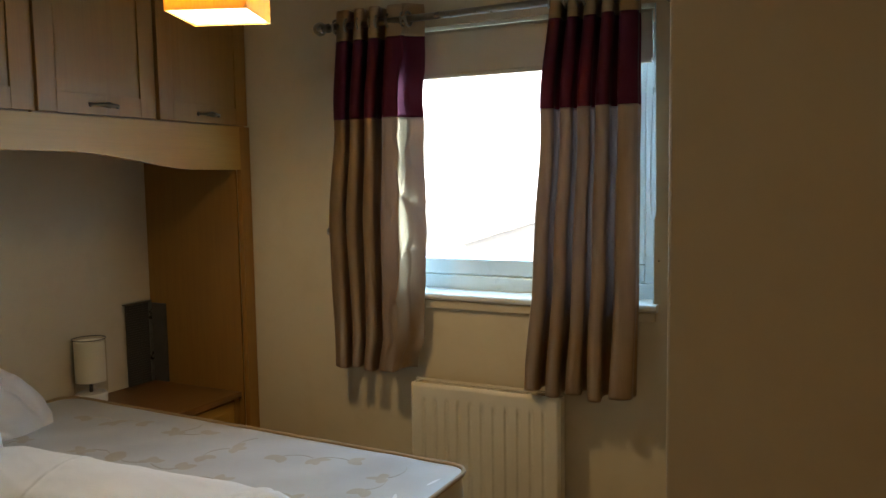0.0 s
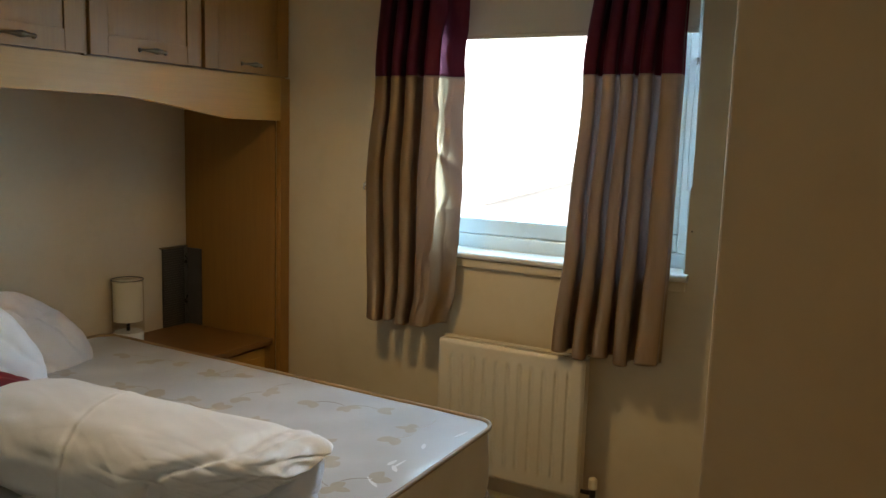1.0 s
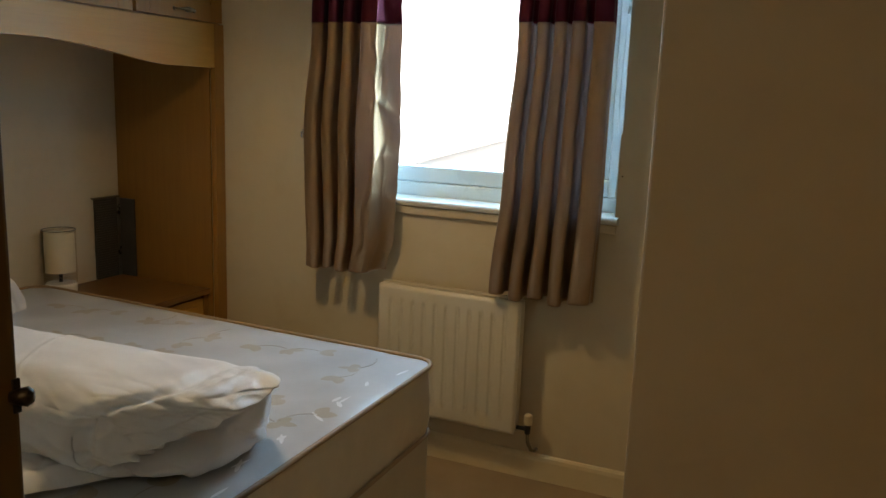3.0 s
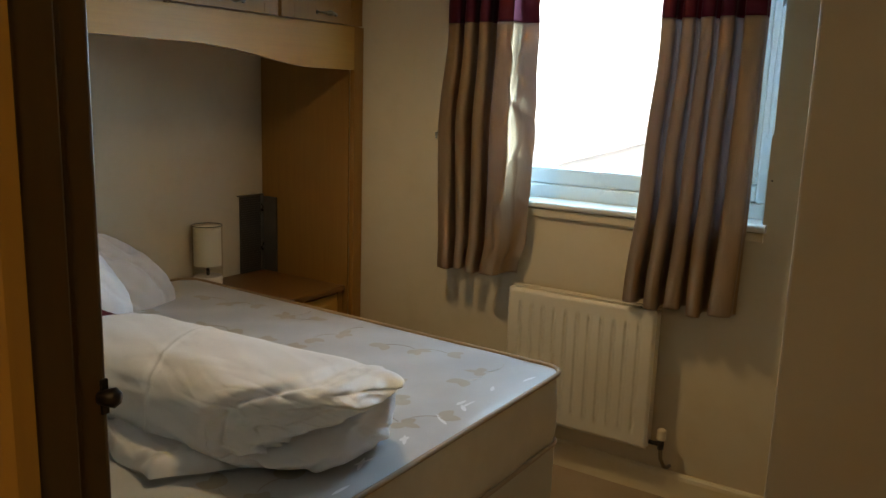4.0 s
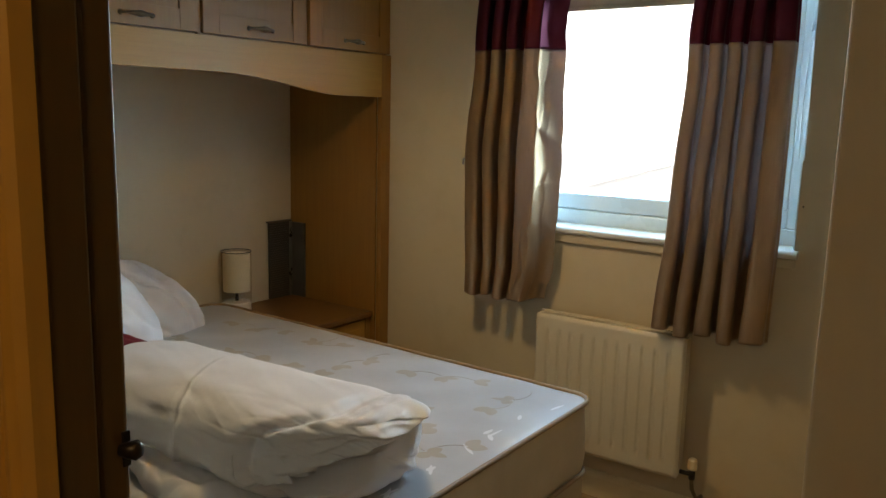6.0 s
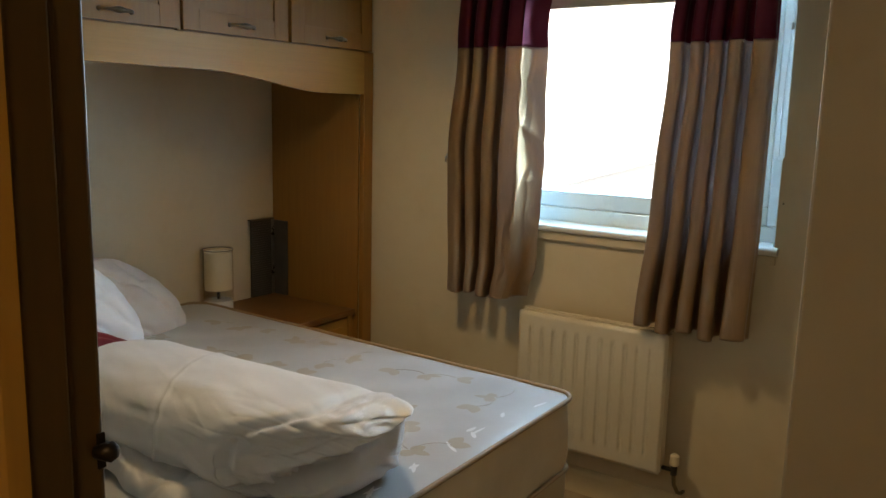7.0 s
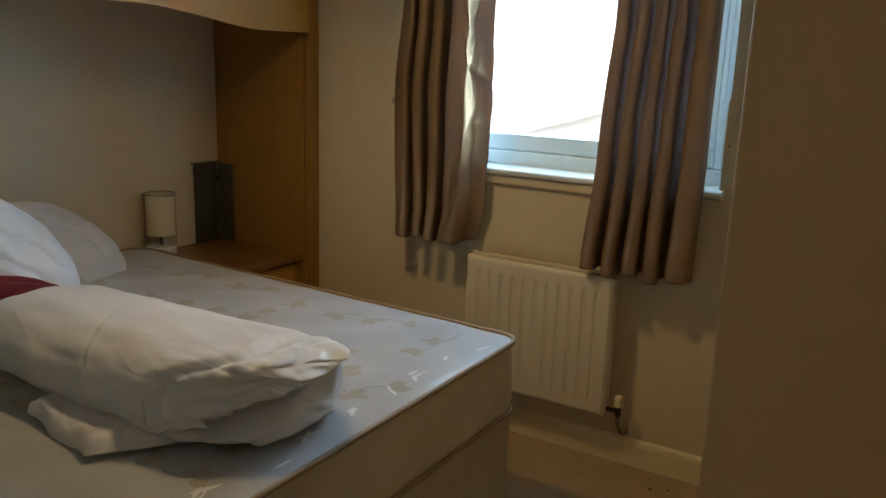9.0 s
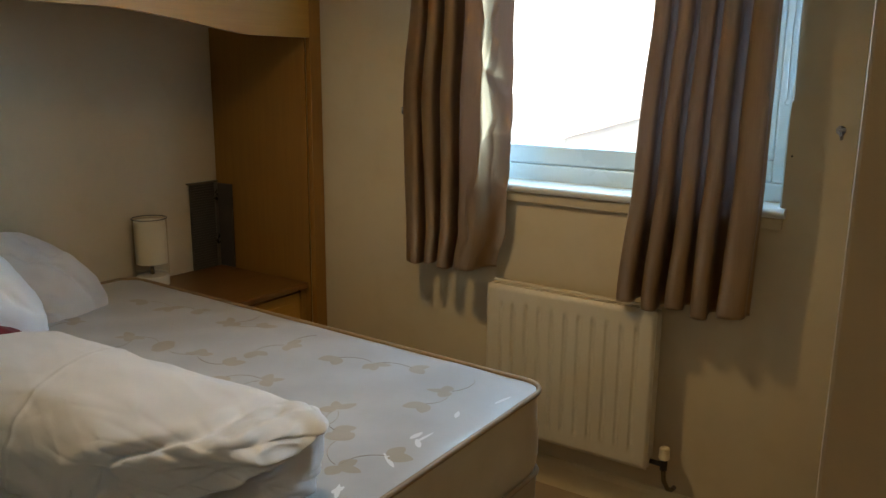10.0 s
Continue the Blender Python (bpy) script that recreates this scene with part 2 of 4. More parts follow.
def box(bm, x0, x1, y0, y1, z0, z1, bevel=0.0, seg=2):
    got = bmesh.ops.create_cube(bm, size=1.0)
    vs = got["verts"]
    for v in vs:
        v.co = Vector((x0 + (v.co.x + 0.5) * (x1 - x0), y0 + (v.co.y + 0.5) * (y1 - y0), z0 + (v.co.z + 0.5) * (z1 - z0)))
    if bevel:
        es = list({e for v in vs for e in v.link_edges})
        bmesh.ops.bevel(bm, geom=es, offset=bevel, segments=seg, profile=0.5, affect="EDGES")
    return bm


def boxed(*a, **k):
    return box(bmesh.new(), *a, **k)


def tube(bm, points, radius, sides=12, closed=False):
    """A round tube along points; radius may be a list."""
    pts = [Vector(p) for p in points]
    rings = []
    n = len(pts)
    for i, p in enumerate(pts):
        a = pts[i - 1] if i or closed else p
        b = pts[(i + 1) % n] if i < n - 1 or closed else p
        d = (b - a).normalized()
        side = d.orthogonal().normalized() if abs(d.z) > 0.9 else d.cross(Vector((0, 0, 1))).normalized()
        if abs(d.z) > 0.9:
            side = Vector((1, 0, 0)) - d * d.x
            side.normalize()
        up = side.cross(d)
        r = radius[i] if isinstance(radius, (list, tuple)) else radius
        rings.append([bm.verts.new(p + (side * math.cos(t) + up * math.sin(t)) * r) for t in [2 * math.pi * j / sides for j in range(sides)]])
    for i in range(n if closed else n - 1):
        for j in range(sides):
            bm.faces.new((rings[i][j], rings[i][(j + 1) % sides], rings[(i + 1) % n][(j + 1) % sides], rings[(i + 1) % n][j]))
    if not closed:
        bm.faces.new(rings[0][::-1])
        bm.faces.new(rings[-1])
    return bm


def lathe(bm, profile, cx, cy, sides=32, cap=True):
    rings = []
    for r, z in profile:
        rings.append([bm.verts.new((cx + r * math.cos(2 * math.pi * j / sides), cy + r * math.sin(2 * math.pi * j / sides), z)) for j in range(sides)])
    for a, b in zip(rings, rings[1:]):
        for j in range(sides):
            bm.faces.new((a[j], a[(j + 1) % sides], b[(j + 1) % sides], b[j]))
    if cap:
        bm.faces.new(rings[0][::-1])
        bm.faces.new(rings[-1])
    return bm


def sheet(bm, nu, nv, f):
    """A grid of nu x nv cells; f(u, v) gives each place."""
    g = [[bm.verts.new(f(i / nu, j / nv)) for j in range(nv + 1)] for i in range(nu + 1)]
    for i in range(nu):
        for j in range(nv):
            bm.faces.new((g[i][j], g[i + 1][j], g[i + 1][j + 1], g[i][j + 1]))
    return bm


def prism(bm, outline, lo, hi, axis):
    """An outline of (a, b) pairs pushed from lo to hi along the axis; a and b are the two other axes in order."""
    def at(a, b, c):
        return {"x": (c, a, b), "y": (a, c, b), "z": (a, b, c)}[axis]
    p = [bm.verts.new(at(a, b, lo)) for a, b in outline]
    q = [bm.verts.new(at(a, b, hi)) for a, b in outline]
    n = len(outline)
    bm.faces.new(p[::-1])
    bm.faces.new(q)
    for i in range(n):
        bm.faces.new((p[i], p[(i + 1) % n], q[(i + 1) % n], q[i]))
    return bm


def wall(name, material, *boxes):
    bm = bmesh.new()
    for b in boxes:
        box(bm, *b)
    return tagged(finish(name, bm, material), kind="structure")

# ---- structure ----
HEAD, WIN, EAST, CEIL = -2.94, 2.81, -0.170, 2.40
WX0, WX1, WZ0, WZ1 = -1.80, -0.555, 1.10, 2.15      # the window's opening
tagged(wall("wall_north", M_WALL, (HEAD - 0.1, WX0, WIN, WIN + 0.25, 0, CEIL), (WX1, 0.6, WIN, WIN + 0.25, 0, CEIL),
            (WX0, WX1, WIN, WIN + 0.25, 0, WZ0 - 0.02), (WX0, WX1, WIN, WIN + 0.25, WZ1, CEIL)), "cream painted window wall")
tagged(wall("wall_west", M_WALL, (HEAD - 0.12, HEAD, -0.02, WIN, 0, CEIL)), "cream painted wall behind the bed head")
tagged(wall("wall_south", M_WALL, (HEAD, -0.475, 0.092, 0.140, 0, CEIL), (-0.475, 0.42, 0.092, 0.140, 2.06, CEIL), (0.42, 0.60, 0.092, 0.140, 0, CEIL)), "cream painted wall round the doorway")
tagged(finish("wall_east", boxed(EAST, 0.60, 1.135, WIN, -0.01, CEIL + 0.01, bevel=0.005), M_WALL), "cream painted boxed-out wall with an outer corner", kind="structure")
tagged(wall("wall_entry", M_WALL, (0.42, 0.60, 0.140, 1.135, 0, CEIL)), "cream painted wall beside the entrance")
tagged(wall("wall_hall", M_WALL, (-1.60, 1.10, -1.75, -1.65, 0, CEIL), (-1.70, -1.60, -1.75, 0.092, 0, CEIL), (1.10, 1.20, -1.75, 0.092, 0, CEIL), (0.60, 1.10, 0.042, 0.092, 0, CEIL)), "cream painted hall walls")
tagged(wall("floor", M_CARPET, (HEAD - 0.12, 1.2, -1.75, WIN + 0.1, -0.1, 0)), "beige short-pile carpet")
tagged(wall("ceiling", M_CEIL, (HEAD - 0.12, 1.2, -1.75, WIN + 0.25, CEIL, CEIL + 0.1)), "white painted ceiling")


def baseboard(name, pts):
    """A skirting board with a rounded top, running along x against the window wall."""
    x0, x1, y = pts
    bm = prism(bmesh.new(), [(y, 0), (y - 0.016, 0), (y - 0.016, 0.085), (y - 0.013, 0.10), (y - 0.007, 0.108), (y, 0.11)], x0, x1, "x")
    tagged(finish(name, bm, M_GLOSSWHITE), "cream gloss-painted skirting board", kind="structure")


baseboard("baseboard", (-2.35, EAST, WIN))


def window():
    w = thing("window_1", (-1.18, 2.93, WZ0), "white plastic framed window with a deep lower sash", "window", kind="structure")
    y0, y1 = 2.925, 2.99
    fr = part("window_frame", boxed(WX0, WX1, y0, y1, WZ0, WZ0 + 0.062, bevel=0.006), M_UPVC, w)
    for a in ((WX0, WX0 + 0.06, y0, y1, WZ0 + 0.062, WZ1), (WX1 - 0.06, WX1, y0, y1, WZ0 + 0.062, WZ1), (WX0 + 0.06, WX1 - 0.06, y0, y1, WZ1 - 0.06, WZ1)):
        part("window_frame", boxed(*a, bevel=0.006), M_UPVC, w)
    ys = 2.935
    for a in ((WX0 + 0.06, WX1 - 0.06, ys, ys + 0.05, WZ0 + 0.062, WZ0 + 0.131), (WX0 + 0.06, WX1 - 0.06, ys, ys + 0.05, WZ1 - 0.12, WZ1 - 0.06),
              (WX0 + 0.06, WX0 + 0.115, ys, ys + 0.05, WZ0 + 0.131, WZ1 - 0.12), (WX1 - 0.115, WX1 - 0.06, ys, ys + 0.05, WZ0 + 0.131, WZ1 - 0.12)):
        part("sash", boxed(*a, bevel=0.01, seg=3), M_UPVC, w)
    p = part("pane", boxed(WX0 + 0.115, WX1 - 0.115, ys + 0.02, ys + 0.026, WZ0 + 0.131, WZ1 - 0.12), M_GLASS, w, "clear glass pane")
    p.visible_shadow = False
    # thin pale board, added so the right reveal looks daylit
    part("reveal", boxed(WX1 - 0.006, WX1 + 0.001, WIN + 0.001, 2.924, WZ0 + 0.008, WZ1 - 0.002, bevel=0.002), M_UPVC, w, "pale board added to brighten the window reveal")
    # sill with a bull-nosed front, and the board under it
    nose = [(2.925, WZ0 - 0.019), (2.925, WZ0 + 0.006)]
    nose += [(2.790 - 0.016 * math.sin(t), WZ0 - 0.008 + 0.014 * math.cos(t)) for t in [math.pi * i / 8 for i in range(9)]]
    part("window_sill", prism(bmesh.new(), nose, WX0 - 0.03, WX1 + 0.015, "x"), M_SILL, w, "white painted bull-nosed sill")
    part("apron", boxed(WX0 - 0.02, WX1 + 0.008, WIN - 0.018, WIN - 0.001, WZ0 - 0.057, WZ0 - 0.024, bevel=0.003), M_WALL, w, "cream board under the sill")


window()


# ---- doorway ----
def doorway():
    d = thing("door_1", (-0.45, 0.126, 0), "varnished wooden door frame with moulded architrave and latch plate", "door frame", kind="structure")
    # moulded architrave on the hall side: flat, groove, bead
    prof = [(-0.3710, 0.104), (-0.3710, 0.092), (-0.3750, 0.087), (-0.3840, 0.085), (-0.3930, 0.087), (-0.3980, 0.0915), (-0.4030, 0.0915), (-0.4060, 0.085), (-0.4110, 0.081),
            (-0.4560, 0.080), (-0.4620, 0.083), (-0.4640, 0.088), (-0.4640, 0.104)]
    part("architrave", prism(bmesh.new(), prof, 0, 2.1, "z"), M_DOORWOOD, d)
    part("architrave", prism(bmesh.new(), [(-x - 0.046, y) for x, y in prof][::-1], 0, 2.1, "z"), M_DOORWOOD, d)
    part("architrave", boxed(-0.3900, 0.35, 0.081, 0.101, 2.03, 2.12, bevel=0.006), M_DOORWOOD, d)
    # lining with a rebate, rounded at the room side, coloured darker than the architrave
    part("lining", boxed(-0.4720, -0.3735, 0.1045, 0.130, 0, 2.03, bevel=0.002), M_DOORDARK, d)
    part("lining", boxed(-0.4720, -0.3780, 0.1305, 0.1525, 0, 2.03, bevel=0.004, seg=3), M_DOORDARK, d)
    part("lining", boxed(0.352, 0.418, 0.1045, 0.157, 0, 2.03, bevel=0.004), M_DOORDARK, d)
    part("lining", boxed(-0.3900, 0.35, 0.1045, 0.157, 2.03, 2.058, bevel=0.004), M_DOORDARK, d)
    pl = part("strike_plate", boxed(-0.3785, -0.3765, 0.1465, 0.1518, 1.329, 1.351, bevel=0.0008), M_BRONZE, d, "dark bronze latch plate")
    bm = bmesh.new()
    tube(bm, [(-0.379, 0.146, 1.340), (-0.375, 0.149, 1.340), (-0.371, 0.152, 1.340), (-0.3685, 0.154, 1.340)], [0.004, 0.0052, 0.0062, 0.0035], 16)
    part("knob", bm, M_BRONZE, pl, "small dark bronze knob", smooth=True)
    d.location.x += 0.011
    d.location.y -= 0.011


doorway()


# ---- fitted bedroom unit ----
FX = -2.35      # front of the fitted unit


def handle(parent, y, z, x):
    """A pulled bow handle with leaf-shaped ends."""
    bm = bmesh.new()
    pts, rad = [], []
    for i in range(15):
        t = i / 14
        pts.append((x + 0.004 + 0.020 * math.sin(math.pi * t) ** 0.7, y - 0.062 + 0.124 * t, z))
        rad.append(0.0032 + 0.0058 * math.sin(math.pi * t) ** 2 + 0.003 * max(0.0, math.cos(2 * math.pi * t * 2)) * (1 - abs(2 * t - 1)))
    tube(bm, pts, rad, 10)
    for s in (-1, 1):
        tube(bm, [(x + 0.0005, y + s * 0.058, z), (x + 0.004, y + s * 0.058, z), (x + 0.008, y + s * 0.056, z)], [0.009, 0.008, 0.004], 10)
    part("handle", bm, M_BRASS, parent, "aged metal bow handle", smooth=True)


def door_leaf(parent, y0, y1, z0, z1, x):
    """A framed door: stiles, rails and a raised field."""
    st = 0.072
    leaf = part("door", boxed(x - 0.020, x - 0.007, y0 + 0.01, y1 - 0.01, z0 + 0.01, z1 - 0.01), M_MAPLE_Z, parent)
    part("stile", boxed(x - 0.019, x, y0, y0 + st, z0, z1, bevel=0.002), M_MAPLE_Z, leaf)
    part("stile", boxed(x - 0.019, x, y1 - st, y1, z0, z1, bevel=0.002), M_MAPLE_Z, leaf)
    part("rail", boxed(x - 0.019, x - 0.0003, y0 + st, y1 - st, z0, z0 + st, bevel=0.0008), M_MAPLE_Z, leaf)
    part("rail", boxed(x - 0.019, x - 0.0003, y0 + st, y1 - st, z1 - st, z1, bevel=0.0008), M_MAPLE_Z, leaf)
    bm = bmesh.new()
    a, b, c, e = y0 + st + 0.006, y1 - st - 0.006, z0 + st + 0.006, z1 - st - 0.006
    k = 0.040
    lo = [bm.verts.new((x - 0.0034, y, z)) for y, z in ((a, c), (b, c), (b, e), (a, e))]
    hi = [bm.verts.new((x - 0.0015, y, z)) for y, z in ((a + k, c + k), (b - k, c + k), (b - k, e - k), (a + k, e - k))]
    bm.faces.new(hi)
    for i in range(4):
        bm.faces.new((lo[i], lo[(i + 1) % 4], hi[(i + 1) % 4], hi[i]))
    bm.faces.new(lo[::-1])
    part("panel", bm, M_MAPLE_Z, leaf)
    return leaf


def fitted_unit():
    u = thing("overbed_unit", (-2.64, 1.58, 1.62), "maple-effect overbed cupboards with arched pelmet across the bed", "cupboard")
    z0, z1 = 1.80, 2.36
    part("carcass", boxed(HEAD + 0.002, FX - 0.022, 0.36, 2.80, z0 - 0.02, z1), M_MAPLE_Z, u)
    doors = ((2.288, 2.796), (1.758, 2.264), (1.232, 1.737), (0.724, 1.208))
    for k, (a, b) in enumerate(doors):
        leaf = door_leaf(u, a, b, z0 + 0.005, z1 - 0.01, FX + (0.004 if k == 1 else 0.0))
        handle(leaf, (a + b) / 2 + 0.012, z0 + 0.040, FX + (0.004 if k == 1 else 0.0))
    part("divider", boxed(FX - 0.0215, FX - 0.006, 1.739, 1.756, z0, z1, bevel=0.002), M_MAPLE_Z, u)
    part("filler", boxed(FX - 0.0215, FX - 0.004, 0.36, 0.72, z0, z1, bevel=0.002), M_MAPLE_Z, u)
    # pelmet: straight top, lower edge arched between the posts
    out = [(0.43, z0 - 0.002), (0.43, 1.613)]
    n = 48
    for i in range(n + 1):
        y = 0.43 + (2.742 - 0.43) * i / n
        e = min(y - 0.43, 2.742 - y)
        if e < 0.29:
            z = 1.612
        else:
            s = min((e - 0.29) / 0.62, 1.0)
            z = 1.612 + 0.062 * (s * s * (3 - 2 * s)) ** 0.8
        out.append((y, z))
    out.append((2.742, z0 - 0.002))
    bm = prism(bmesh.new(), out, FX - 0.024, FX - 0.001, "x")
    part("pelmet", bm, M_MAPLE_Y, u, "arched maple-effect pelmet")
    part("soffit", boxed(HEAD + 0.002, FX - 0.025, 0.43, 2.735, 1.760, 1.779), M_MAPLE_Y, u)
    # end posts and side panels, down to the floor
    for a, b, c in ((2.743, 2.806, 2.737), (0.364, 0.427, 0.433)):
        part("post", boxed(FX - 0.026, FX, a, b, 0, z0 - 0.001, bevel=0.002), M_MAPLE_Z, u)
        part("side_panel", boxed(HEAD + 0.002, FX - 0.027, min(c, a), max(c, a) if c < a else max(c, b), 0, 1.759, bevel=0.001), M_MAPLE_Z, u)


fitted_unit()


def bedside():
    b = thing("bedside_cabinet", (-2.66, 2.51, 0), "maple-effect bedside cabinet with panelled drawer and open-edged top", "bedside cabinet")
    x0, x1, y0, y1 = HEAD + 0.004, -2.395, 2.278, 2.732
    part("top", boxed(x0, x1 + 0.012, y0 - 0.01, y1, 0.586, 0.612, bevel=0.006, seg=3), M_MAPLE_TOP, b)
    part("body", boxed(x0, x1 - 0.02, y0, y1 - 0.002, 0.0, 0.585), M_MAPLE_Z, b)
    for z0, z1 in ((0.40, 0.572), (0.215, 0.39), (0.03, 0.205)):
        dr = part("drawer", boxed(x1 - 0.019, x1 - 0.008, y0 + 0.008, y1 - 0.035, z0, z1, bevel=0.002), M_MAPLE_Y, b)
        part("drawer_field", boxed(x1 - 0.0078, x1 - 0.001, y0 + 0.045, y1 - 0.072, z0 + 0.035, z1 - 0.035, bevel=0.003), M_MAPLE_Y, dr)
    part("stile", boxed(x1 - 0.019, x1 - 0.004, y1 - 0.033, y1 - 0.003, 0.0, 0.585, bevel=0.002), M_MAPLE_Z, b)


bedside()


# ---- bed ----
BX0, BX1, BY0, BY1 = -2.925, -1.019, 0.720, 2.257
MZ0, MZ1 = 0.375, 0.622


def crease(p, sharp=3.0):
    return (1 - min(1.0, abs(noise.noise(Vector(p))) * 2.2)) ** sharp


def crown(x, y):
    """Height of the mattress top: soft quilting, rounded off to the edges."""
    e = min(x - BX0, BX1 - x, y - BY0, BY1 - y)
    s = max(0.0, min(1.0, e / 0.022))
    q = 0.0035 * math.sin(x * 21 + 0.6 * math.sin(y * 9)) * math.sin(y * 19 + 0.7 * math.sin(x * 7))
    n = 0.005 * noise.noise(Vector((x * 5, y * 5, 0.3)))
    return MZ1 + 0.0025 - 0.0003 * (1 - s) ** 2 + 0.0003 * s + (q + n) * s + 0.013 * (-1.04 - x)


def rounded(x0, x1, y0, y1, r, n=8):
    out = []
    for cx, cy, a in ((x1 - r, y1 - r, 0), (x0 + r, y1 - r, 90), (x0 + r, y0 + r, 180), (x1 - r, y0 + r, 270)):
        for i in range(n + 1):
            t = radians(a + 90 * i / n)
            out.append((cx + r * math.cos(t), cy + r * math.sin(t)))
    return out


def mattress():
    m = thing("mattress", (-1.98, 1.58, MZ0), "ivory floral damask double mattress with tan piping, bare", "mattress")
    corners = rounded(BX0, BX1, BY0, BY1, 0.075)
    loop = []
    for (a, b), (c, d) in zip(corners, corners[1:] + corners[:1]):
        steps = max(1, int(math.hypot(c - a, d - b) / 0.04))
        loop += [(a + (c - a) * i / steps, b + (d - b) * i / steps) for i in range(steps)]
    bm = bmesh.new()
    rows = []
    for k in range(9):
        t = k / 8
        bulge = 0.010 * math.sin(math.pi * t)
        ring = []
        for x, y in loop:
            dx, dy = x - (BX0 + BX1) / 2, y - (BY0 + BY1) / 2
            l = math.hypot(dx, dy)
            wob = 0.008 * noise.noise(Vector((x * 7, y * 7, t * 2.2))) - 0.005 * crease((x * 9, y * 9, t * 3 + 2), 3.0) * math.sin(math.pi * t)
            ring.append(bm.verts.new((x + dx / l * (bulge + wob - 0.004), y + dy / l * (bulge + wob - 0.004), MZ0 + (MZ1 - 0.02 - MZ0) * t + (crown(x, y) - MZ1 + 0.014) * t)))
        rows.append(ring)
    n = len(loop)
    for a, b in zip(rows, rows[1:]):
        for j in range(n):
            bm.faces.new((a[j], a[(j + 1) % n], b[(j + 1) % n], b[j]))
    bm.faces.new(rows[0][::-1])
    part("border", bm, M_BORDER, m, "beige side border", smooth=True)

    def top(u, v):
        x, y = BX0 + 0.002 + u * (BX1 - BX0 - 0.004), BY0 + 0.002 + v * (BY1 - BY0 - 0.004)
        # pull the corners of the sheet into the rounding
        for cx, cy, sx, sy in ((BX1 - 0.075, BY1 - 0.075, 1, 1), (BX0 + 0.075, BY1 - 0.075, -1, 1), (BX0 + 0.075, BY0 + 0.075, -1, -1), (BX1 - 0.075, BY0 + 0.075, 1, -1)):
            dx, dy = (x - cx) * sx, (y - cy) * sy
            if dx > 0 and dy > 0:
                l = math.hypot(dx, dy)
                r = max(dx, dy)
                x, y = cx + sx * dx / l * r, cy + sy * dy / l * r
        return (x, y, crown(x, y))
    part("top_panel", sheet(bmesh.new(), 110, 84, top), M_TICKING, m, "ivory damask top with tan leaves", smooth=True)
    for z, tag in ((0, "top"), (1, "bottom")):
        bm = bmesh.new()
        pts, dense = [], []
        for (a, b), (c, d) in zip(loop, loop[1:] + loop[:1]):
            steps = max(1, int(math.hypot(c - a, d - b) / 0.05))
            dense += [(a + (c - a) * i / steps, b + (d - b) * i / steps) for i in range(steps)]
        for x, y in dense:
            g = 1.0028
            cx, cy = (BX0 + BX1) / 2, (BY0 + BY1) / 2
            pts.append((cx + (x - cx) * g, cy + (y - cy) * g, crown(x, y) + 0.002 if z == 0 else MZ0 + 0.008))
        tube(bm, pts, 0.0078, 8, closed=True)
        part("piping", bm, M_PIPING, m, "tan piping cord", smooth=True)
    # woven flower sprays: leaves, petals and stems, a hair above the ticking
    rng = random.Random(4)
    tan, shine = bmesh.new(), bmesh.new()

    def leaf(bm, x, y, ang, length, width):
        ca, sa = math.cos(ang), math.sin(ang)
        k = 7
        rows = []
        for i in range(k + 1):
            t = i / k
            w = width * math.sin(math.pi * min(1, t * 0.97 + 0.015)) ** 0.6 * (1.1 - 0.3 * t)
            row = []
            for s in (-1, 0, 1):
                px, py = x + ca * length * t - sa * w * s, y + sa * length * t + ca * w * s
                row.append(bm.verts.new((px, py, crown(px, py) + 0.0006)))
            rows.append(row)
        for a, b in zip(rows, rows[1:]):
            for s in range(2):
                bm.faces.new((a[s], b[s], b[s + 1], a[s + 1]))

    def stem(bm, x, y, ang, length, bend):
        p = []
        for i in range(12):
            ang += bend
            x, y = x + math.cos(ang) * length / 12, y + math.sin(ang) * length / 12
            p.append((x, y, crown(x, y) + 0.0002))
        tube(bm, p, 0.0010, 4)
        return x, y, ang

    for gx in range(6):
        for gy in range(6):
            x = BX1 - 0.19 - gx * 0.31 + (0.15 if gy % 2 else 0) + rng.uniform(-0.03, 0.03)
            y = BY1 - 0.17 - gy * 0.27 + rng.uniform(-0.03, 0.03)
            if not (BX0 + 0.2 < x < BX1 - 0.1 and BY0 + 0.12 < y < BY1 - 0.1):
                continue
            a0 = rng.uniform(0, 6.3)
            for k in range(rng.choice((3, 4))):
                leaf(tan, x, y, a0 + k * 1.15 + rng.uniform(-0.25, 0.25), rng.uniform(0.042, 0.062), rng.uniform(0.015, 0.022))
            for k in range(2):
                ex, ey, ea = stem(tan, x, y, a0 + 3.1 + k * 1.3, 0.13, rng.choice((-0.13, 0.13)))
                if BX0 + 0.1 < ex < BX1 - 0.09 and BY0 + 0.1 < ey < BY1 - 0.09:
                    leaf(tan, ex, ey, ea, 0.062, 0.023)
                    leaf(tan, ex, ey, ea + 1.1, 0.055, 0.021)
    # glints along the foot edge, painted as white glossy strokes
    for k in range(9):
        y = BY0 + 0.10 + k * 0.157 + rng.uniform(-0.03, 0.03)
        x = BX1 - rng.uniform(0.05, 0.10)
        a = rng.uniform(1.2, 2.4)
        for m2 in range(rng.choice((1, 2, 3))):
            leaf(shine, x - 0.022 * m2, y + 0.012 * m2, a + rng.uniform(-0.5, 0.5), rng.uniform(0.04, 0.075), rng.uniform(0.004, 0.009))
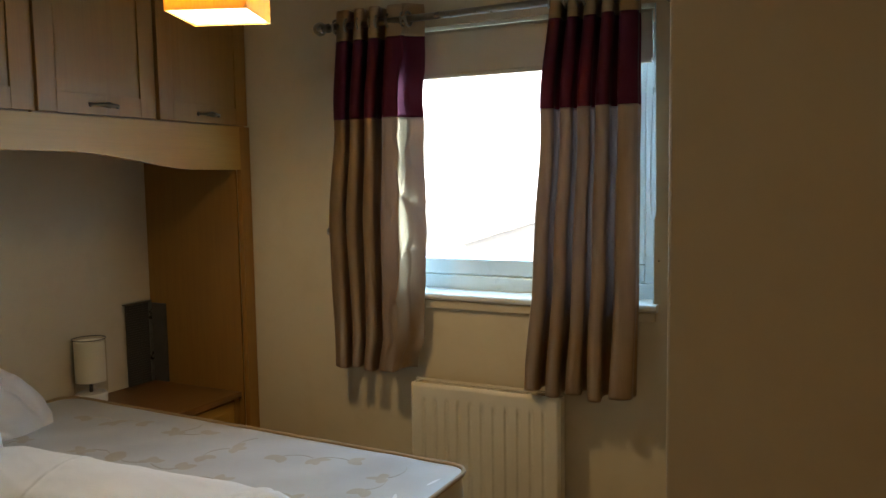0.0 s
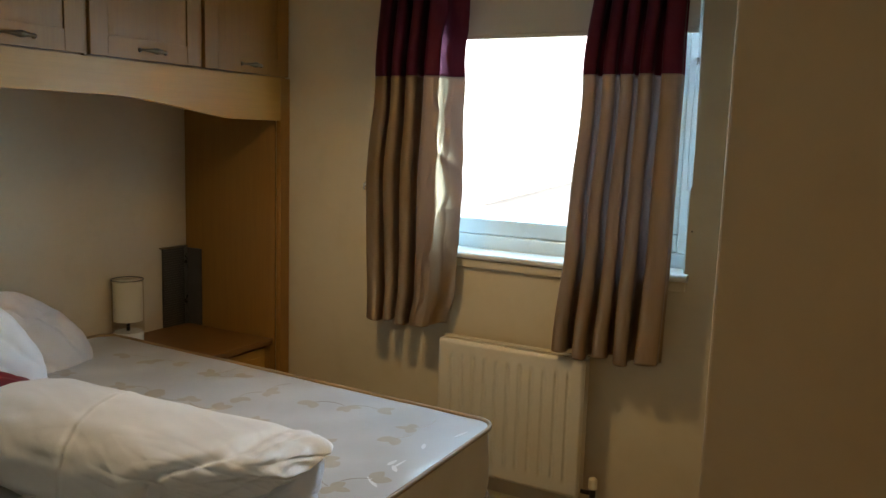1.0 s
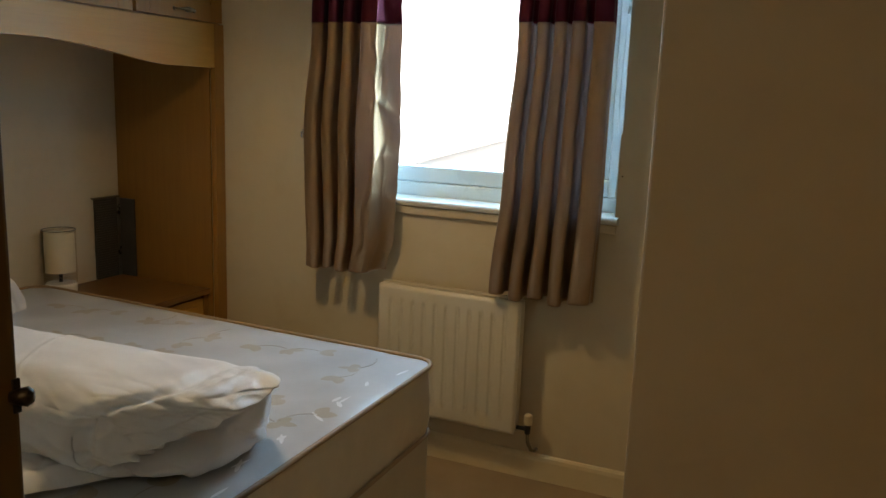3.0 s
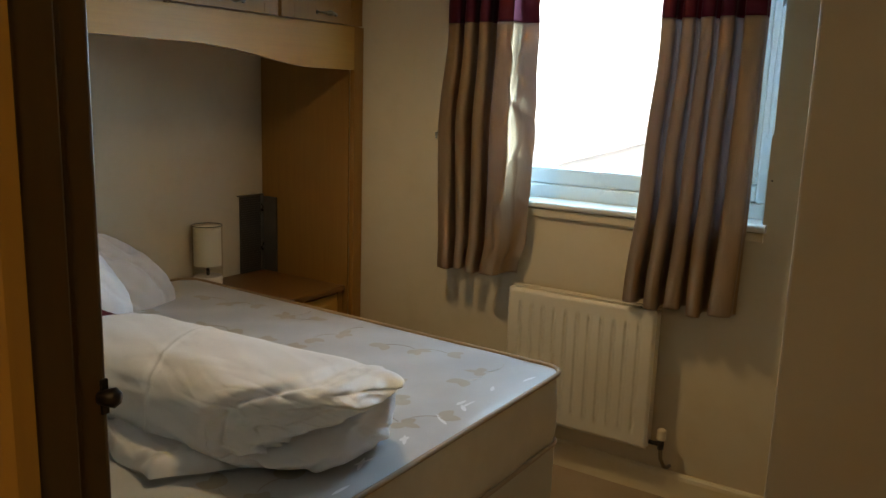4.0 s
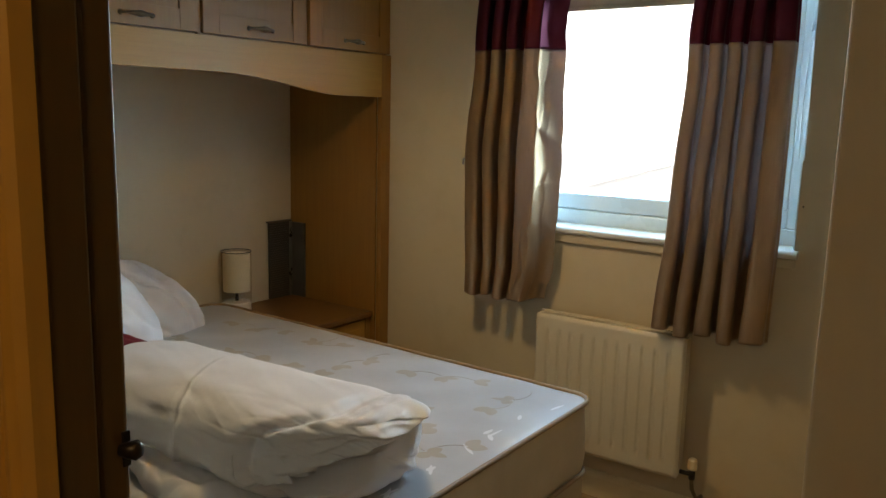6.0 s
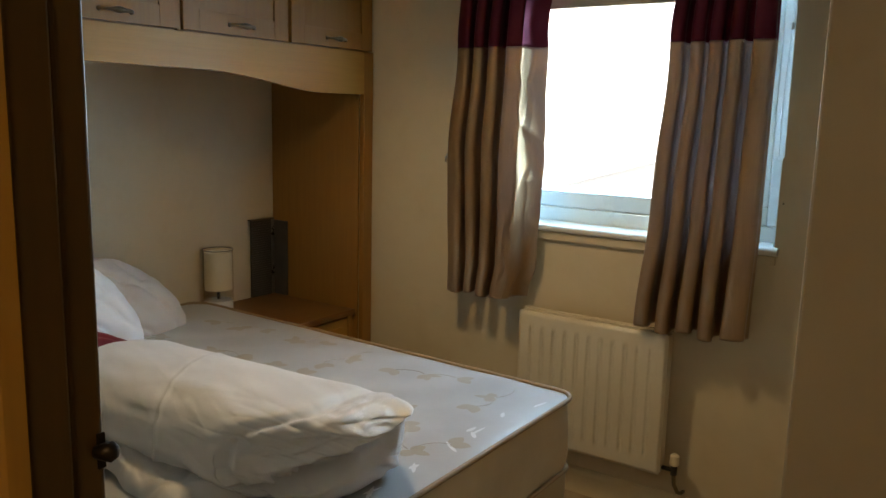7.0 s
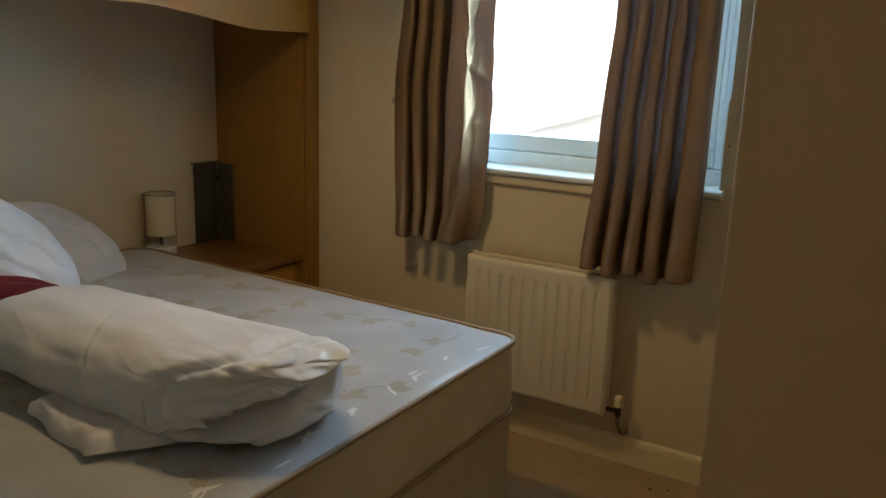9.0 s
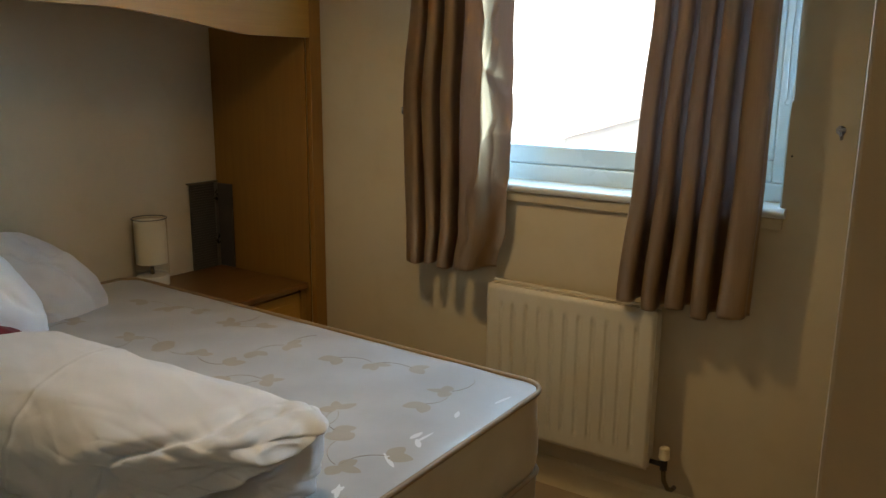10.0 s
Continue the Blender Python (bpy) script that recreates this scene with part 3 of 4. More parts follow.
    for nm, bm, mat in (("tan_leaves", tan, M_LEAF), ("painted_glints", shine, M_GLINT)):
        tagged(part(nm, bm, mat, m, "woven leaf sprays and painted glints", smooth=True), kind="stuff")


mattress()


def divan():
    d = thing("divan_base", (-1.98, 1.58, 0), "beige fabric divan bed base under the mattress", "bed base")
    for x0, x1 in ((BX0 + 0.01, -1.985), (-1.975, BX1 - 0.012)):
        part("drawer_half", boxed(x0, x1, BY0 + 0.012, BY1 - 0.012, 0.035, MZ0 - 0.003, bevel=0.018, seg=4), M_DIVAN, d, smooth=False)
    for x in (BX0 + 0.1, -2.05, -1.9, BX1 - 0.1):
        for y in (BY0 + 0.1, BY1 - 0.1):
            part("castor", lathe(bmesh.new(), [(0.018, 0.0), (0.024, 0.006), (0.024, 0.028), (0.012, 0.0345)], x, y, 16), M_BRONZE, d)


divan()


def pillow(name, centre, lean, size, material, label, seed, turn=0.0):
    """A stuffed pillow leaning back by so many degrees on its long edge: two bulging sides meeting in a puckered seam."""
    L, W, T = size
    bm = bmesh.new()
    N = 84

    def f(sign):
        def g(u, v):
            a, b = 2 * u - 1, 2 * v - 1
            k = max(0.0, (1 - abs(a) ** 2.4) * (1 - abs(b) ** 2.4)) ** 0.45
            px = a * L / 2 * (1 - 0.46 * max(0.0, 0.5 + 0.5 * b) ** 2 - 0.05 * b * b)
            py = b * W / 2 * (1 - 0.16 * a * a)
            q = noise.noise(Vector((px * 6 + seed, py * 6, sign))) * 0.048 + noise.noise(Vector((px * 14 + seed, py * 14, sign * 3))) * 0.024 - 0.032 * crease((px * 5 + py * 6 + seed, py * 4 - px * 2, sign), 4.0)
            edge = 0.012 * noise.noise(Vector((px * 30 + seed, py * 30, 2))) + 0.03 * noise.noise(Vector((px * 7 + seed, py * 7, 5)))
            return (px * (1 + edge), py * (1 + edge), sign * (T / 2 * k + q * k))
        return g
    sheet(bm, N, N, f(1))
    sheet(bm, N, N, f(-1))
    bmesh.ops.remove_doubles(bm, verts=bm.verts, dist=0.0008)
    ob = finish(name, bm, material, True)
    a = radians(lean)
    up, out = Vector((-math.sin(a), 0, math.cos(a))), Vector((math.cos(a), 0, math.sin(a)))
    m = Matrix.Identity(4)
    for i in range(3):
        m[i][0], m[i][1], m[i][2], m[i][3] = (0, 1, 0)[i], up[i], out[i], centre[i]
    ob.matrix_world = m @ pose(0, 0, 0, 0, 0, turn)
    return tagged(ob, label, "pillow", "pillows at the bed head")


pillow("pillow", (-2.745, 1.585, 0.780), 31, (0.83, 0.39, 0.15), M_PILLOWGREY, "oatmeal cotton pillow with warm light in its tint, leaning on the wall", 3)
pillow("pillow", (-2.545, 1.245, 0.845), 24, (0.84, 0.45, 0.17), M_PILLOW, "white cotton pillow leaning on another pillow", 8)


def duvet():
    d = thing("rolled_duvet", (-1.75, 1.32, 0.632), "white duvet rolled up, lying on the bare mattress", "duvet")
    bm = bmesh.new()
    NU, NV = 300, 300

    def f(u, v):
        th = 2 * math.pi * u - math.pi / 2
        c, s = math.cos(th), math.sin(th)
        t = max(0.0, (v - 0.72) / 0.28)
        rho = 1.0 if t <= 0 else max(0.0, 1 - t ** 1.5)
        b = min(1.0, v / 0.72)
        a, h = c * rho, s * rho
        # the end leans away at the near side and pokes out in a tip at the far top
        face = -1.112 - 0.225 * max(0.0, -a) ** 1.6 - 0.06 * max(0.0, a - 0.55) + 0.048 * math.exp(-(((a - 0.58) / 0.26) ** 2 + ((h - 0.78) / 0.26) ** 2))
        face -= 0.040 * math.exp(-(1 - rho) / 0.07)
        x = -2.180 + b * (face + 2.180)
        d = 0.81 * (h + 0.08 - 0.72 * (a + 0.53)) + 0.03 * math.sin(a * 7)
        if t > 0:
            # a plump lip folded over, a hollow under it, the smooth inner turn below
            on = min(1.0, t * 3.0)
            x += on * (0.040 * math.exp(-((d - 0.18) / 0.16) ** 2) - 0.065 * math.exp(-((d + 0.10) / 0.12) ** 2) + 0.012 * math.exp(-((d + 0.60) / 0.25) ** 2))
            x -= 0.120 * math.exp(-(((a + 0.46) / 0.17) ** 2 + ((h + 0.20) / 0.17) ** 2))
            near = math.exp(-(((a + 0.70) / 0.24) ** 2 + ((h + 0.35) / 0.40) ** 2))
            x += near * (0.075 * noise.noise(Vector((a * 7, h * 6, 1.7))) - 0.035 * crease((a * 5 + h * 2, h * 5, 4.2), 2.0))
            # folds that run along the lip, and short drawn puckers across them
            run = 0.81 * (a + 0.72 * h)
            band = on * math.exp(-((d - 0.24) / 0.26) ** 2)
            x += band * (0.016 * crease((run * 1.6, d * 5, 2.2), 1.2) - 0.008 * crease((run * 4 + d * 3, d * 2, 6.1), 1.5) + 0.020 * noise.noise(Vector((run * 4, d * 6, 9.3))))
            x += 0.008 * on * noise.noise(Vector((a * 3.5, h * 4, 0.4)))
        start = max(0.0, 1 - v / 0.07)
        end = max(0.0, (b - 0.62) / 0.38)
        q = min(1.0, b / 0.62)
        hw = (0.232 - 0.012 * end ** 2) * max(0.004, 1 - start ** 3) ** 0.5
        hh = (0.094 + 0.011 * q * q * (3 - 2 * q)) * max(0.004, 1 - start ** 3) ** 0.5
        p = 0.58 if s < 0 else 0.90 - 0.14 * end - 0.16 * max(0.0, c) ** 0.5 * end
        y0 = 1.268
        zc = 0.634 + hh + 0.035 * start ** 2
        dy = hw * math.copysign(abs(c) ** p, c)
        dz = hh * math.copysign(abs(s) ** p, s)
        n1 = noise.noise(Vector((x * 2.6, c * 1.5, s * 1.5)))
        n2 = noise.noise(Vector((x * 7 + c, c * 3.0, s * 3.0 + 4.2)))
        # drawn creases run askew round the roll
        k1 = crease((x * 4.6 + c * 2.6, x * 0.7 - c * 0.5 + s * 0.6, 3.1), 2.5)
        k2 = crease((x * 11.0 + c * 5.0, x * 1.2 - c * 1.0 + s, 8.4), 2.5)
        k3 = crease((x * 3.0 - c * 2.0, c * 2.0 + s * 1.5 + x * 2.2, 5.5), 4.0)
        r = 1 + 0.07 * n1 + 0.045 * n2 + 0.010 * k1 + 0.004 * k2 * (0.3 + b) - 0.012 * k3 * (0.5 + end)
        r -= 0.030 * crease((c * 4 + s * 3 + x * 2.5, x * 3, 1.5), 1.5) * end ** 2
        # stitched seam round the roll, and the drawn line where the lip folds over
        r += 0.016 * math.exp(-((x + 1.72 + 0.14 * c) / 0.007) ** 2) - 0.012 * math.exp(-((x + 1.738 + 0.14 * c) / 0.010) ** 2)
        fold = -1.195 - 0.16 * max(0.0, -c) ** 2 - 0.02 * s
        r += 0.075 * math.exp(-((x - fold - 0.045) / 0.045) ** 2) * noise.noise(Vector((x * 30, c * 4.5, s * 4.5 + 1.1)))
        r += 0.050 * math.exp(-((x - fold + 0.055) / 0.045) ** 2) * max(0.0, min(1.0, 0.75 - c))
        r -= 0.190 * math.exp(-((x - fold) / 0.022) ** 2) * max(0.0, min(1.0, 0.75 - c)) * (0.6 + 0.6 * n2 + 0.3 * s) * (1 if t <= 0 else rho)
        return (x, y0 + dy * r * rho, max(0.636, zc + dz * r * rho))
    sheet(bm, NU, NV, f)
    bmesh.ops.remove_doubles(bm, verts=bm.verts, dist=0.0003)
    part("roll", bm, M_DUVET, d, "white cotton roll", smooth=True)
    # the loose corner squeezed out under the roll, coloured greyer than it
    a, b, c2, e = Vector((-1.735, 0.985, 0)), Vector((-1.42, 0.922, 0)), Vector((-1.29, 1.12, 0)), Vector((-1.80, 1.16, 0))

    def flap(top):
        def g(u, v):
            q = a.lerp(b, u).lerp(e.lerp(c2, u), v)
            q.x += 0.010 * noise.noise(Vector((u * 3, v * 3, 1)))
            q.y += 0.012 * noise.noise(Vector((u * 3, v * 3, 6)))
            edge = min(1.0, 9 * min(u, 1 - u, v, 1 - v))
            puff = 0.040 * max(0.0, edge) ** 0.5 + 0.010 * noise.noise(Vector((u * 6, v * 6, 3))) - 0.008 * crease((u * 4 + v * 2, v * 3, 5))
            return (q.x, q.y, 0.636 + (max(0.004, puff) if top else 0.0) + 0.006 * math.sin(u * 8) * (1 - v))
        return g
    # crumpled turns tucked in at the near end of the roll
    bm = bmesh.new()
    for k in range(5):
        lift, back = 0.017 * k, 0.009 * k
        pts, rad = [], []
        for i in range(19):
            t = i / 18
            q = Vector((-1.350 + 0.105 * t + back, 1.072 + 0.020 * k * 0.5 + (0.105 - 0.012 * k) * t, 0.654 + lift + 0.030 * math.sin(2.4 * t) - 0.012 * t * k * 0.3))
            q += 0.010 * Vector((noise.noise((t * 4, k * 3.1, 0.5)), noise.noise((t * 4, k * 3.1, 4.5)), 0.6 * noise.noise((t * 5, k * 3.1, 8.5))))
            pts.append(q)
            rad.append((0.011 + 0.006 * noise.noise((t * 6, k * 5.3, 2.5))) * math.sin(math.pi * (0.06 + 0.88 * t)) ** 0.5)
        tube(bm, pts, rad, 14)
    part("tucked_fold", bm, M_DUVET, d, smooth=True)
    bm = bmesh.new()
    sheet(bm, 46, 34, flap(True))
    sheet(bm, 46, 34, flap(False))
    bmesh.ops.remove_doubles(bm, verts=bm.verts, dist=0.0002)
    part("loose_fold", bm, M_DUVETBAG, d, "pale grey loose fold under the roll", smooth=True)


duvet()


def red_cloth():
    bm = bmesh.new()

    def f(u, v):
        x, y = -2.50 + 0.30 * u, 0.98 + 0.55 * v
        n = noise.noise(Vector((x * 11, y * 11, 5)))
        e = math.sin(math.pi * u) * math.sin(math.pi * v)
        return (x + 0.015 * n, y, 0.645 + 0.172 * e ** 0.4 + 0.02 * n * e - 0.02 * crease((x * 9, y * 9, 2)) * e)
    sheet(bm, 36, 48, f)
    ob = finish("red_cushion_cover", bm, M_RED, True)
    tagged(ob, "crumpled crimson cloth between pillows and duvet", "cloth")
    so = ob.modifiers.new("cloth", "SOLIDIFY")
    so.thickness = 0.004


red_cloth()


# ---- things on the bedside cabinet ----
def table_lamp():
    x, y, z = -2.862, 2.318, 0.612
    t = thing("table_lamp", (x, y, z), "small cream drum table lamp in a smoked tube, unlit", "lamp")
    part("base", lathe(bmesh.new(), [(0.062, z), (0.066, z + 0.006), (0.066, z + 0.040), (0.060, z + 0.048), (0.014, z + 0.050)], x, y), M_WHITEBASE, t, "white round base", smooth=False)
    part("stem", lathe(bmesh.new(), [(0.008, z + 0.050), (0.007, z + 0.13)], x, y, 12), M_BRONZE, t)
    bm = lathe(bmesh.new(), [(0.062, z + 0.098), (0.062, z + 0.272), (0.0595, z + 0.272), (0.0595, z + 0.098)], x, y, 40, cap=False)
    part("shade", bm, M_SHADE, t, "cream fabric drum shade", smooth=True)
    bm = lathe(bmesh.new(), [(0.069, z + 0.050), (0.069, z + 0.282), (0.0675, z + 0.282), (0.0675, z + 0.050)], x, y, 40, cap=False)
    part("outer_tube", bm, M_TUBE, t, "clear outer tube", smooth=True)
    bm = bmesh.new()
    tube(bm, [(x + 0.0685 * math.cos(k), y + 0.0685 * math.sin(k), z + 0.283) for k in [2 * math.pi * i / 36 for i in range(36)]], 0.0018, 6, closed=True)
    part("rim", bm, M_BRONZE, t, "dark rim", smooth=True)


table_lamp()


def slatted_screen():
    s = thing("slatted_screen", (-2.90, 2.66, 0.612), "charcoal slatted screen in the corner, its shadow built as a leaf", "ornament")
    z0, z1 = 0.613, 0.995
    n = 34
    body = part("leaf", boxed(HEAD + 0.006, HEAD + 0.016, 2.580, 2.722, z0, z1), M_SLAT, s)
    for i in range(n):
        a = z0 + (z1 - z0) * i / n
        part("slat", boxed(HEAD + 0.0165, HEAD + 0.022, 2.576, 2.724, a + 0.001, a + (z1 - z0) / n - 0.002), M_SLAT, body)
    part("top_strip", boxed(HEAD + 0.004, HEAD + 0.024, 2.566, 2.728, z1 + 0.0005, z1 + 0.006, bevel=0.001), M_BRASS, s)
    part("hinge_post", boxed(HEAD + 0.0225, HEAD + 0.027, 2.704, 2.722, z0, z1, bevel=0.002), M_CHROME, s)
    # dark board standing in for the screen's shadow on the side panel
    part("leaf", boxed(HEAD + 0.014, HEAD + 0.110, 2.724, 2.734, z0, z1 - 0.006, bevel=0.001), M_SLAT, s)


slatted_screen()


# ---- window dressing ----
def curtain(x_at, z_bottom, folds, panel, seed, name_label, lining_x):
    """An eyelet curtain: pleats in a wave along the rod, cream heading, burgundy band, champagne drop. x_at(z) gives both edges, folds where
    along the width each pleat lies, panel where the flat leading edge begins."""
    c = thing("curtain", (sum(x_at(1.5)) / 2, 2.73, z_bottom), name_label, "curtain", "curtains at the window")
    top = 2.228

    def place(u, z):
        a, b = x_at(z)
        h = (top - z) / (top - z_bottom)
        # whole numbers of w lie deep at the window, halves stand out into the room, bulging past their necks
        w, pitch = 0.0, 0.08
        for (ua, wa), (ub, wb) in zip(folds, folds[1:]):
            if u <= ub:
                w = wa + (wb - wa) * (u - ua) / (ub - ua)
                pitch = min(0.095, (b - a) * (ub - ua) / (wb - wa))
                break
        w += 0.13 * noise.noise(Vector((u * 2.4, h * 1.5, seed + 9))) * (0.2 + h) * min(1.0, 8 * u, 8 * (1 - u))
        ph = 2 * math.pi * w
        out = 0.5 - 0.5 * math.cos(ph)
        depth = 0.104 + 0.024 * noise.noise(Vector((u * 3.5, h * 1.4, seed))) - 0.024 * (1 - h)
        y = 2.764 - depth * out ** 0.85 + 0.007 * noise.noise(Vector((u * 6, h * 4, seed + 3)))
        x = a + (b - a) * u + 0.17 * pitch * math.sin(2 * ph) + 0.005 * noise.noise(Vector((u * 4, h * 6, seed + 5)))
        lead = max(0.0, min(1.0, (u - panel) / 0.08)) * min(1.0, 10 * (1 - u) + 0.3)
        y += lead * (0.026 * noise.noise(Vector((u * 6, h * 10, 4.4))) - 0.022 * crease((u * 4 + h * 5, h * 9 - u * 3, 7.7), 1.5) - 0.012 * lead)
        hem = 0.008 * math.sin(ph * 0.5 + seed) * max(0.0, h - 0.9) * 10
        return (x, max(2.615, min(y, 2.767)), z + hem)

    for nm, za, zb, mat, rows, lab in (("drape", z_bottom, 1.800, M_CHAMPAGNE, 90, "champagne satin drop"), ("band", 1.800, 2.108, M_BURGUNDY, 24, "burgundy band"), ("heading", 2.108, top, M_CHAMPAGNE, 10, "champagne eyelet heading")):
        bm = sheet(bmesh.new(), 220, rows, lambda u, v, za=za, zb=zb: place(u, za + (zb - za) * v))
        ob = part(nm, bm, mat, c, lab, smooth=True)
        so = ob.modifiers.new("cloth", "SOLIDIFY")
        so.thickness = 0.0025
    n = 8
    for i in range(n):
        u = (i + 0.5) / n
        p = place(u, 2.168)
        bm = bmesh.new()
        pts = [(p[0], 2.702 + 0.026 * math.cos(t), 2.168 + 0.026 * math.sin(t)) for t in [2 * math.pi * k / 20 for k in range(20)]]
        tube(bm, pts, 0.005, 8, closed=True)
        part("eyelet", bm, M_CHROME, c, "nickel eyelet ring", smooth=True)
    if lining_x:
        la, lb, lz = lining_x
        bm = sheet(bmesh.new(), 20, 30, lambda u, v: (la + (lb - la) * u + 0.01 * math.sin(v * 4 + seed), 2.772 + 0.003 * math.sin(u * 9 + v * 3), lz + (1.80 - lz) * v))
        ob = part("lining", bm, M_LINING, c, "white lining", smooth=True)


def smooth_edges(table):
    """Edges (left, right) at any height, gliding between rows of (z, left, right)."""
    def at(z):
        for (za, la, ra), (zb, lb, rb) in zip(table, table[1:]):
            if z <= zb:
                t = max(0.0, (z - za) / (zb - za))
                t = t * t * (3 - 2 * t)
                return la + (lb - la) * t, ra + (rb - ra) * t
        return table[-1][1:]
    return at


curtain(smooth_edges([(0.795, -1.848, -1.488), (0.95, -1.850, -1.450), (1.36, -1.866, -1.436), (1.80, -1.830, -1.440), (2.24, -1.805, -1.428)]), 0.795,
        ((0, 0.2), (0.13, 0.5), (0.22, 1), (0.31, 1.5), (0.40, 2), (0.50, 2.5), (0.60, 3), (0.70, 3.5), (1, 4)), 0.72, 2.0,
        "champagne satin eyelet curtain with burgundy band, drawn back", (-1.80, -1.53, 0.83))
curtain(smooth_edges([(0.780, -0.998, -0.588), (1.22, -0.971, -0.580), (1.80, -0.943, -0.578), (2.24, -0.902, -0.580)]), 0.780,
        ((0, 0.1), (0.10, 0.5), (0.18, 1), (0.28, 1.5), (0.36, 2), (0.46, 2.5), (0.56, 3), (0.66, 3.5), (0.75, 4), (0.87, 4.5), (1, 4.9)), 2.0, 6.0,
        "champagne satin eyelet curtain with burgundy band, partly drawn", None)


def curtain_rod():
    r = thing("curtain_rod", (-1.2, 2.702, 2.168), "brushed nickel curtain pole with faceted ball finials", "curtain rod")
    part("pole", tube(bmesh.new(), [(-1.832, 2.702, 2.168), (-0.46, 2.702, 2.168)], 0.0135, 20), M_CHROME, r, smooth=True)
    for x, s in ((-1.832, -1), (-0.46, 1)):
        bm = bmesh.new()
        tube(bm, [(x, 2.702, 2.168), (x + s * 0.012, 2.702, 2.168), (x + s * 0.014, 2.702, 2.168), (x + s * 0.022, 2.702, 2.168)], [0.018, 0.018, 0.012, 0.012], 16)
        got = bmesh.ops.create_icosphere(bm, subdivisions=2, radius=0.029)
        bmesh.ops.translate(bm, verts=got["verts"], vec=(x + s * 0.045, 2.702, 2.168))
        part("finial", bm, M_CHROME, r, "faceted ball finial")
        bm = bmesh.new()
        bx = x + 0.05 * -s if s < 0 else x - 0.04
        tube(bm, [(bx, WIN - 0.001, 2.168), (bx, WIN - 0.008, 2.168), (bx, WIN - 0.009, 2.168), (bx, 2.714, 2.168)], [0.026, 0.026, 0.009, 0.009], 16)
        part("bracket", bm, M_CHROME, r)


curtain_rod()


def roller_blind():
    b = thing("roller_blind", (-1.18, 2.84, 1.955), "cream roller blind, mostly rolled up, with bead chain", "blind")
    part("fabric", boxed(WX0 + 0.02, WX1 - 0.018, 2.838, 2.8395, 1.968, 2.125), M_BLIND, b)
    part("bottom_bar", boxed(WX0 + 0.02, WX1 - 0.018, 2.832, 2.846, 1.952, 1.970, bevel=0.004), M_BLIND, b)
    part("roller", tube(bmesh.new(), [(WX0 + 0.012, 2.865, 2.118), (WX1 - 0.012, 2.865, 2.118)], 0.024, 20), M_BLIND, b, smooth=True)
    ch = bmesh.new()
    pts = []
    for i in range(31):
        pts.append((-0.566 + 0.004 * math.sin(i * 0.2), 2.800, 2.12 - 0.70 * i / 30))
    for i in range(1, 10):
        t = math.pi * i / 10
        pts.append((-0.572 - 0.012 * math.sin(t) * 0.3 + 0.010 * (1 - math.cos(t)), 2.800, 1.42 - 0.016 * math.sin(t)))
    for i in range(31):
        pts.append((-0.550 - 0.006 * i / 30, 2.800, 1.42 + 0.70 * i / 30))
    tube(ch, pts, 0.0022, 6)
    part("chain", ch, M_UPVC, b, "white bead chain")
    part("connector", lathe(bmesh.new(), [(0.003, 1.838), (0.0055, 1.842), (0.0055, 1.860), (0.003, 1.864)], -0.562, 2.800, 12), M_UPVC, b)


roller_blind()


def hook(x, z):
    """A tieback hook: round rose, short stalk, upturned tip."""
    h = thing("tieback_hook", (x, WIN, z), "small metal curtain tieback hook on the wall", "hook", "tieback hooks")
    bm = bmesh.new()
    tube(bm, [(x, WIN, z), (x, WIN - 0.004, z), (x, WIN - 0.006, z)], [0.013, 0.013, 0.006], 16)
    part("rose", bm, M_HOOK, h)
    bm = bmesh.new()
    tube(bm, [(x, WIN - 0.005, z), (x, WIN - 0.022, z - 0.002), (x + 0.004, WIN - 0.030, z - 0.010), (x + 0.008, WIN - 0.034, z - 0.022), (x + 0.010, WIN - 0.040, z - 0.014), (x + 0.012, WIN - 0.044, z)], [0.005, 0.0045, 0.004, 0.004, 0.004, 0.0055], 10)
    part("arm", bm, M_HOOK, h, smooth=True)


hook(-1.925, 1.354)
hook(-0.420, 1.340)


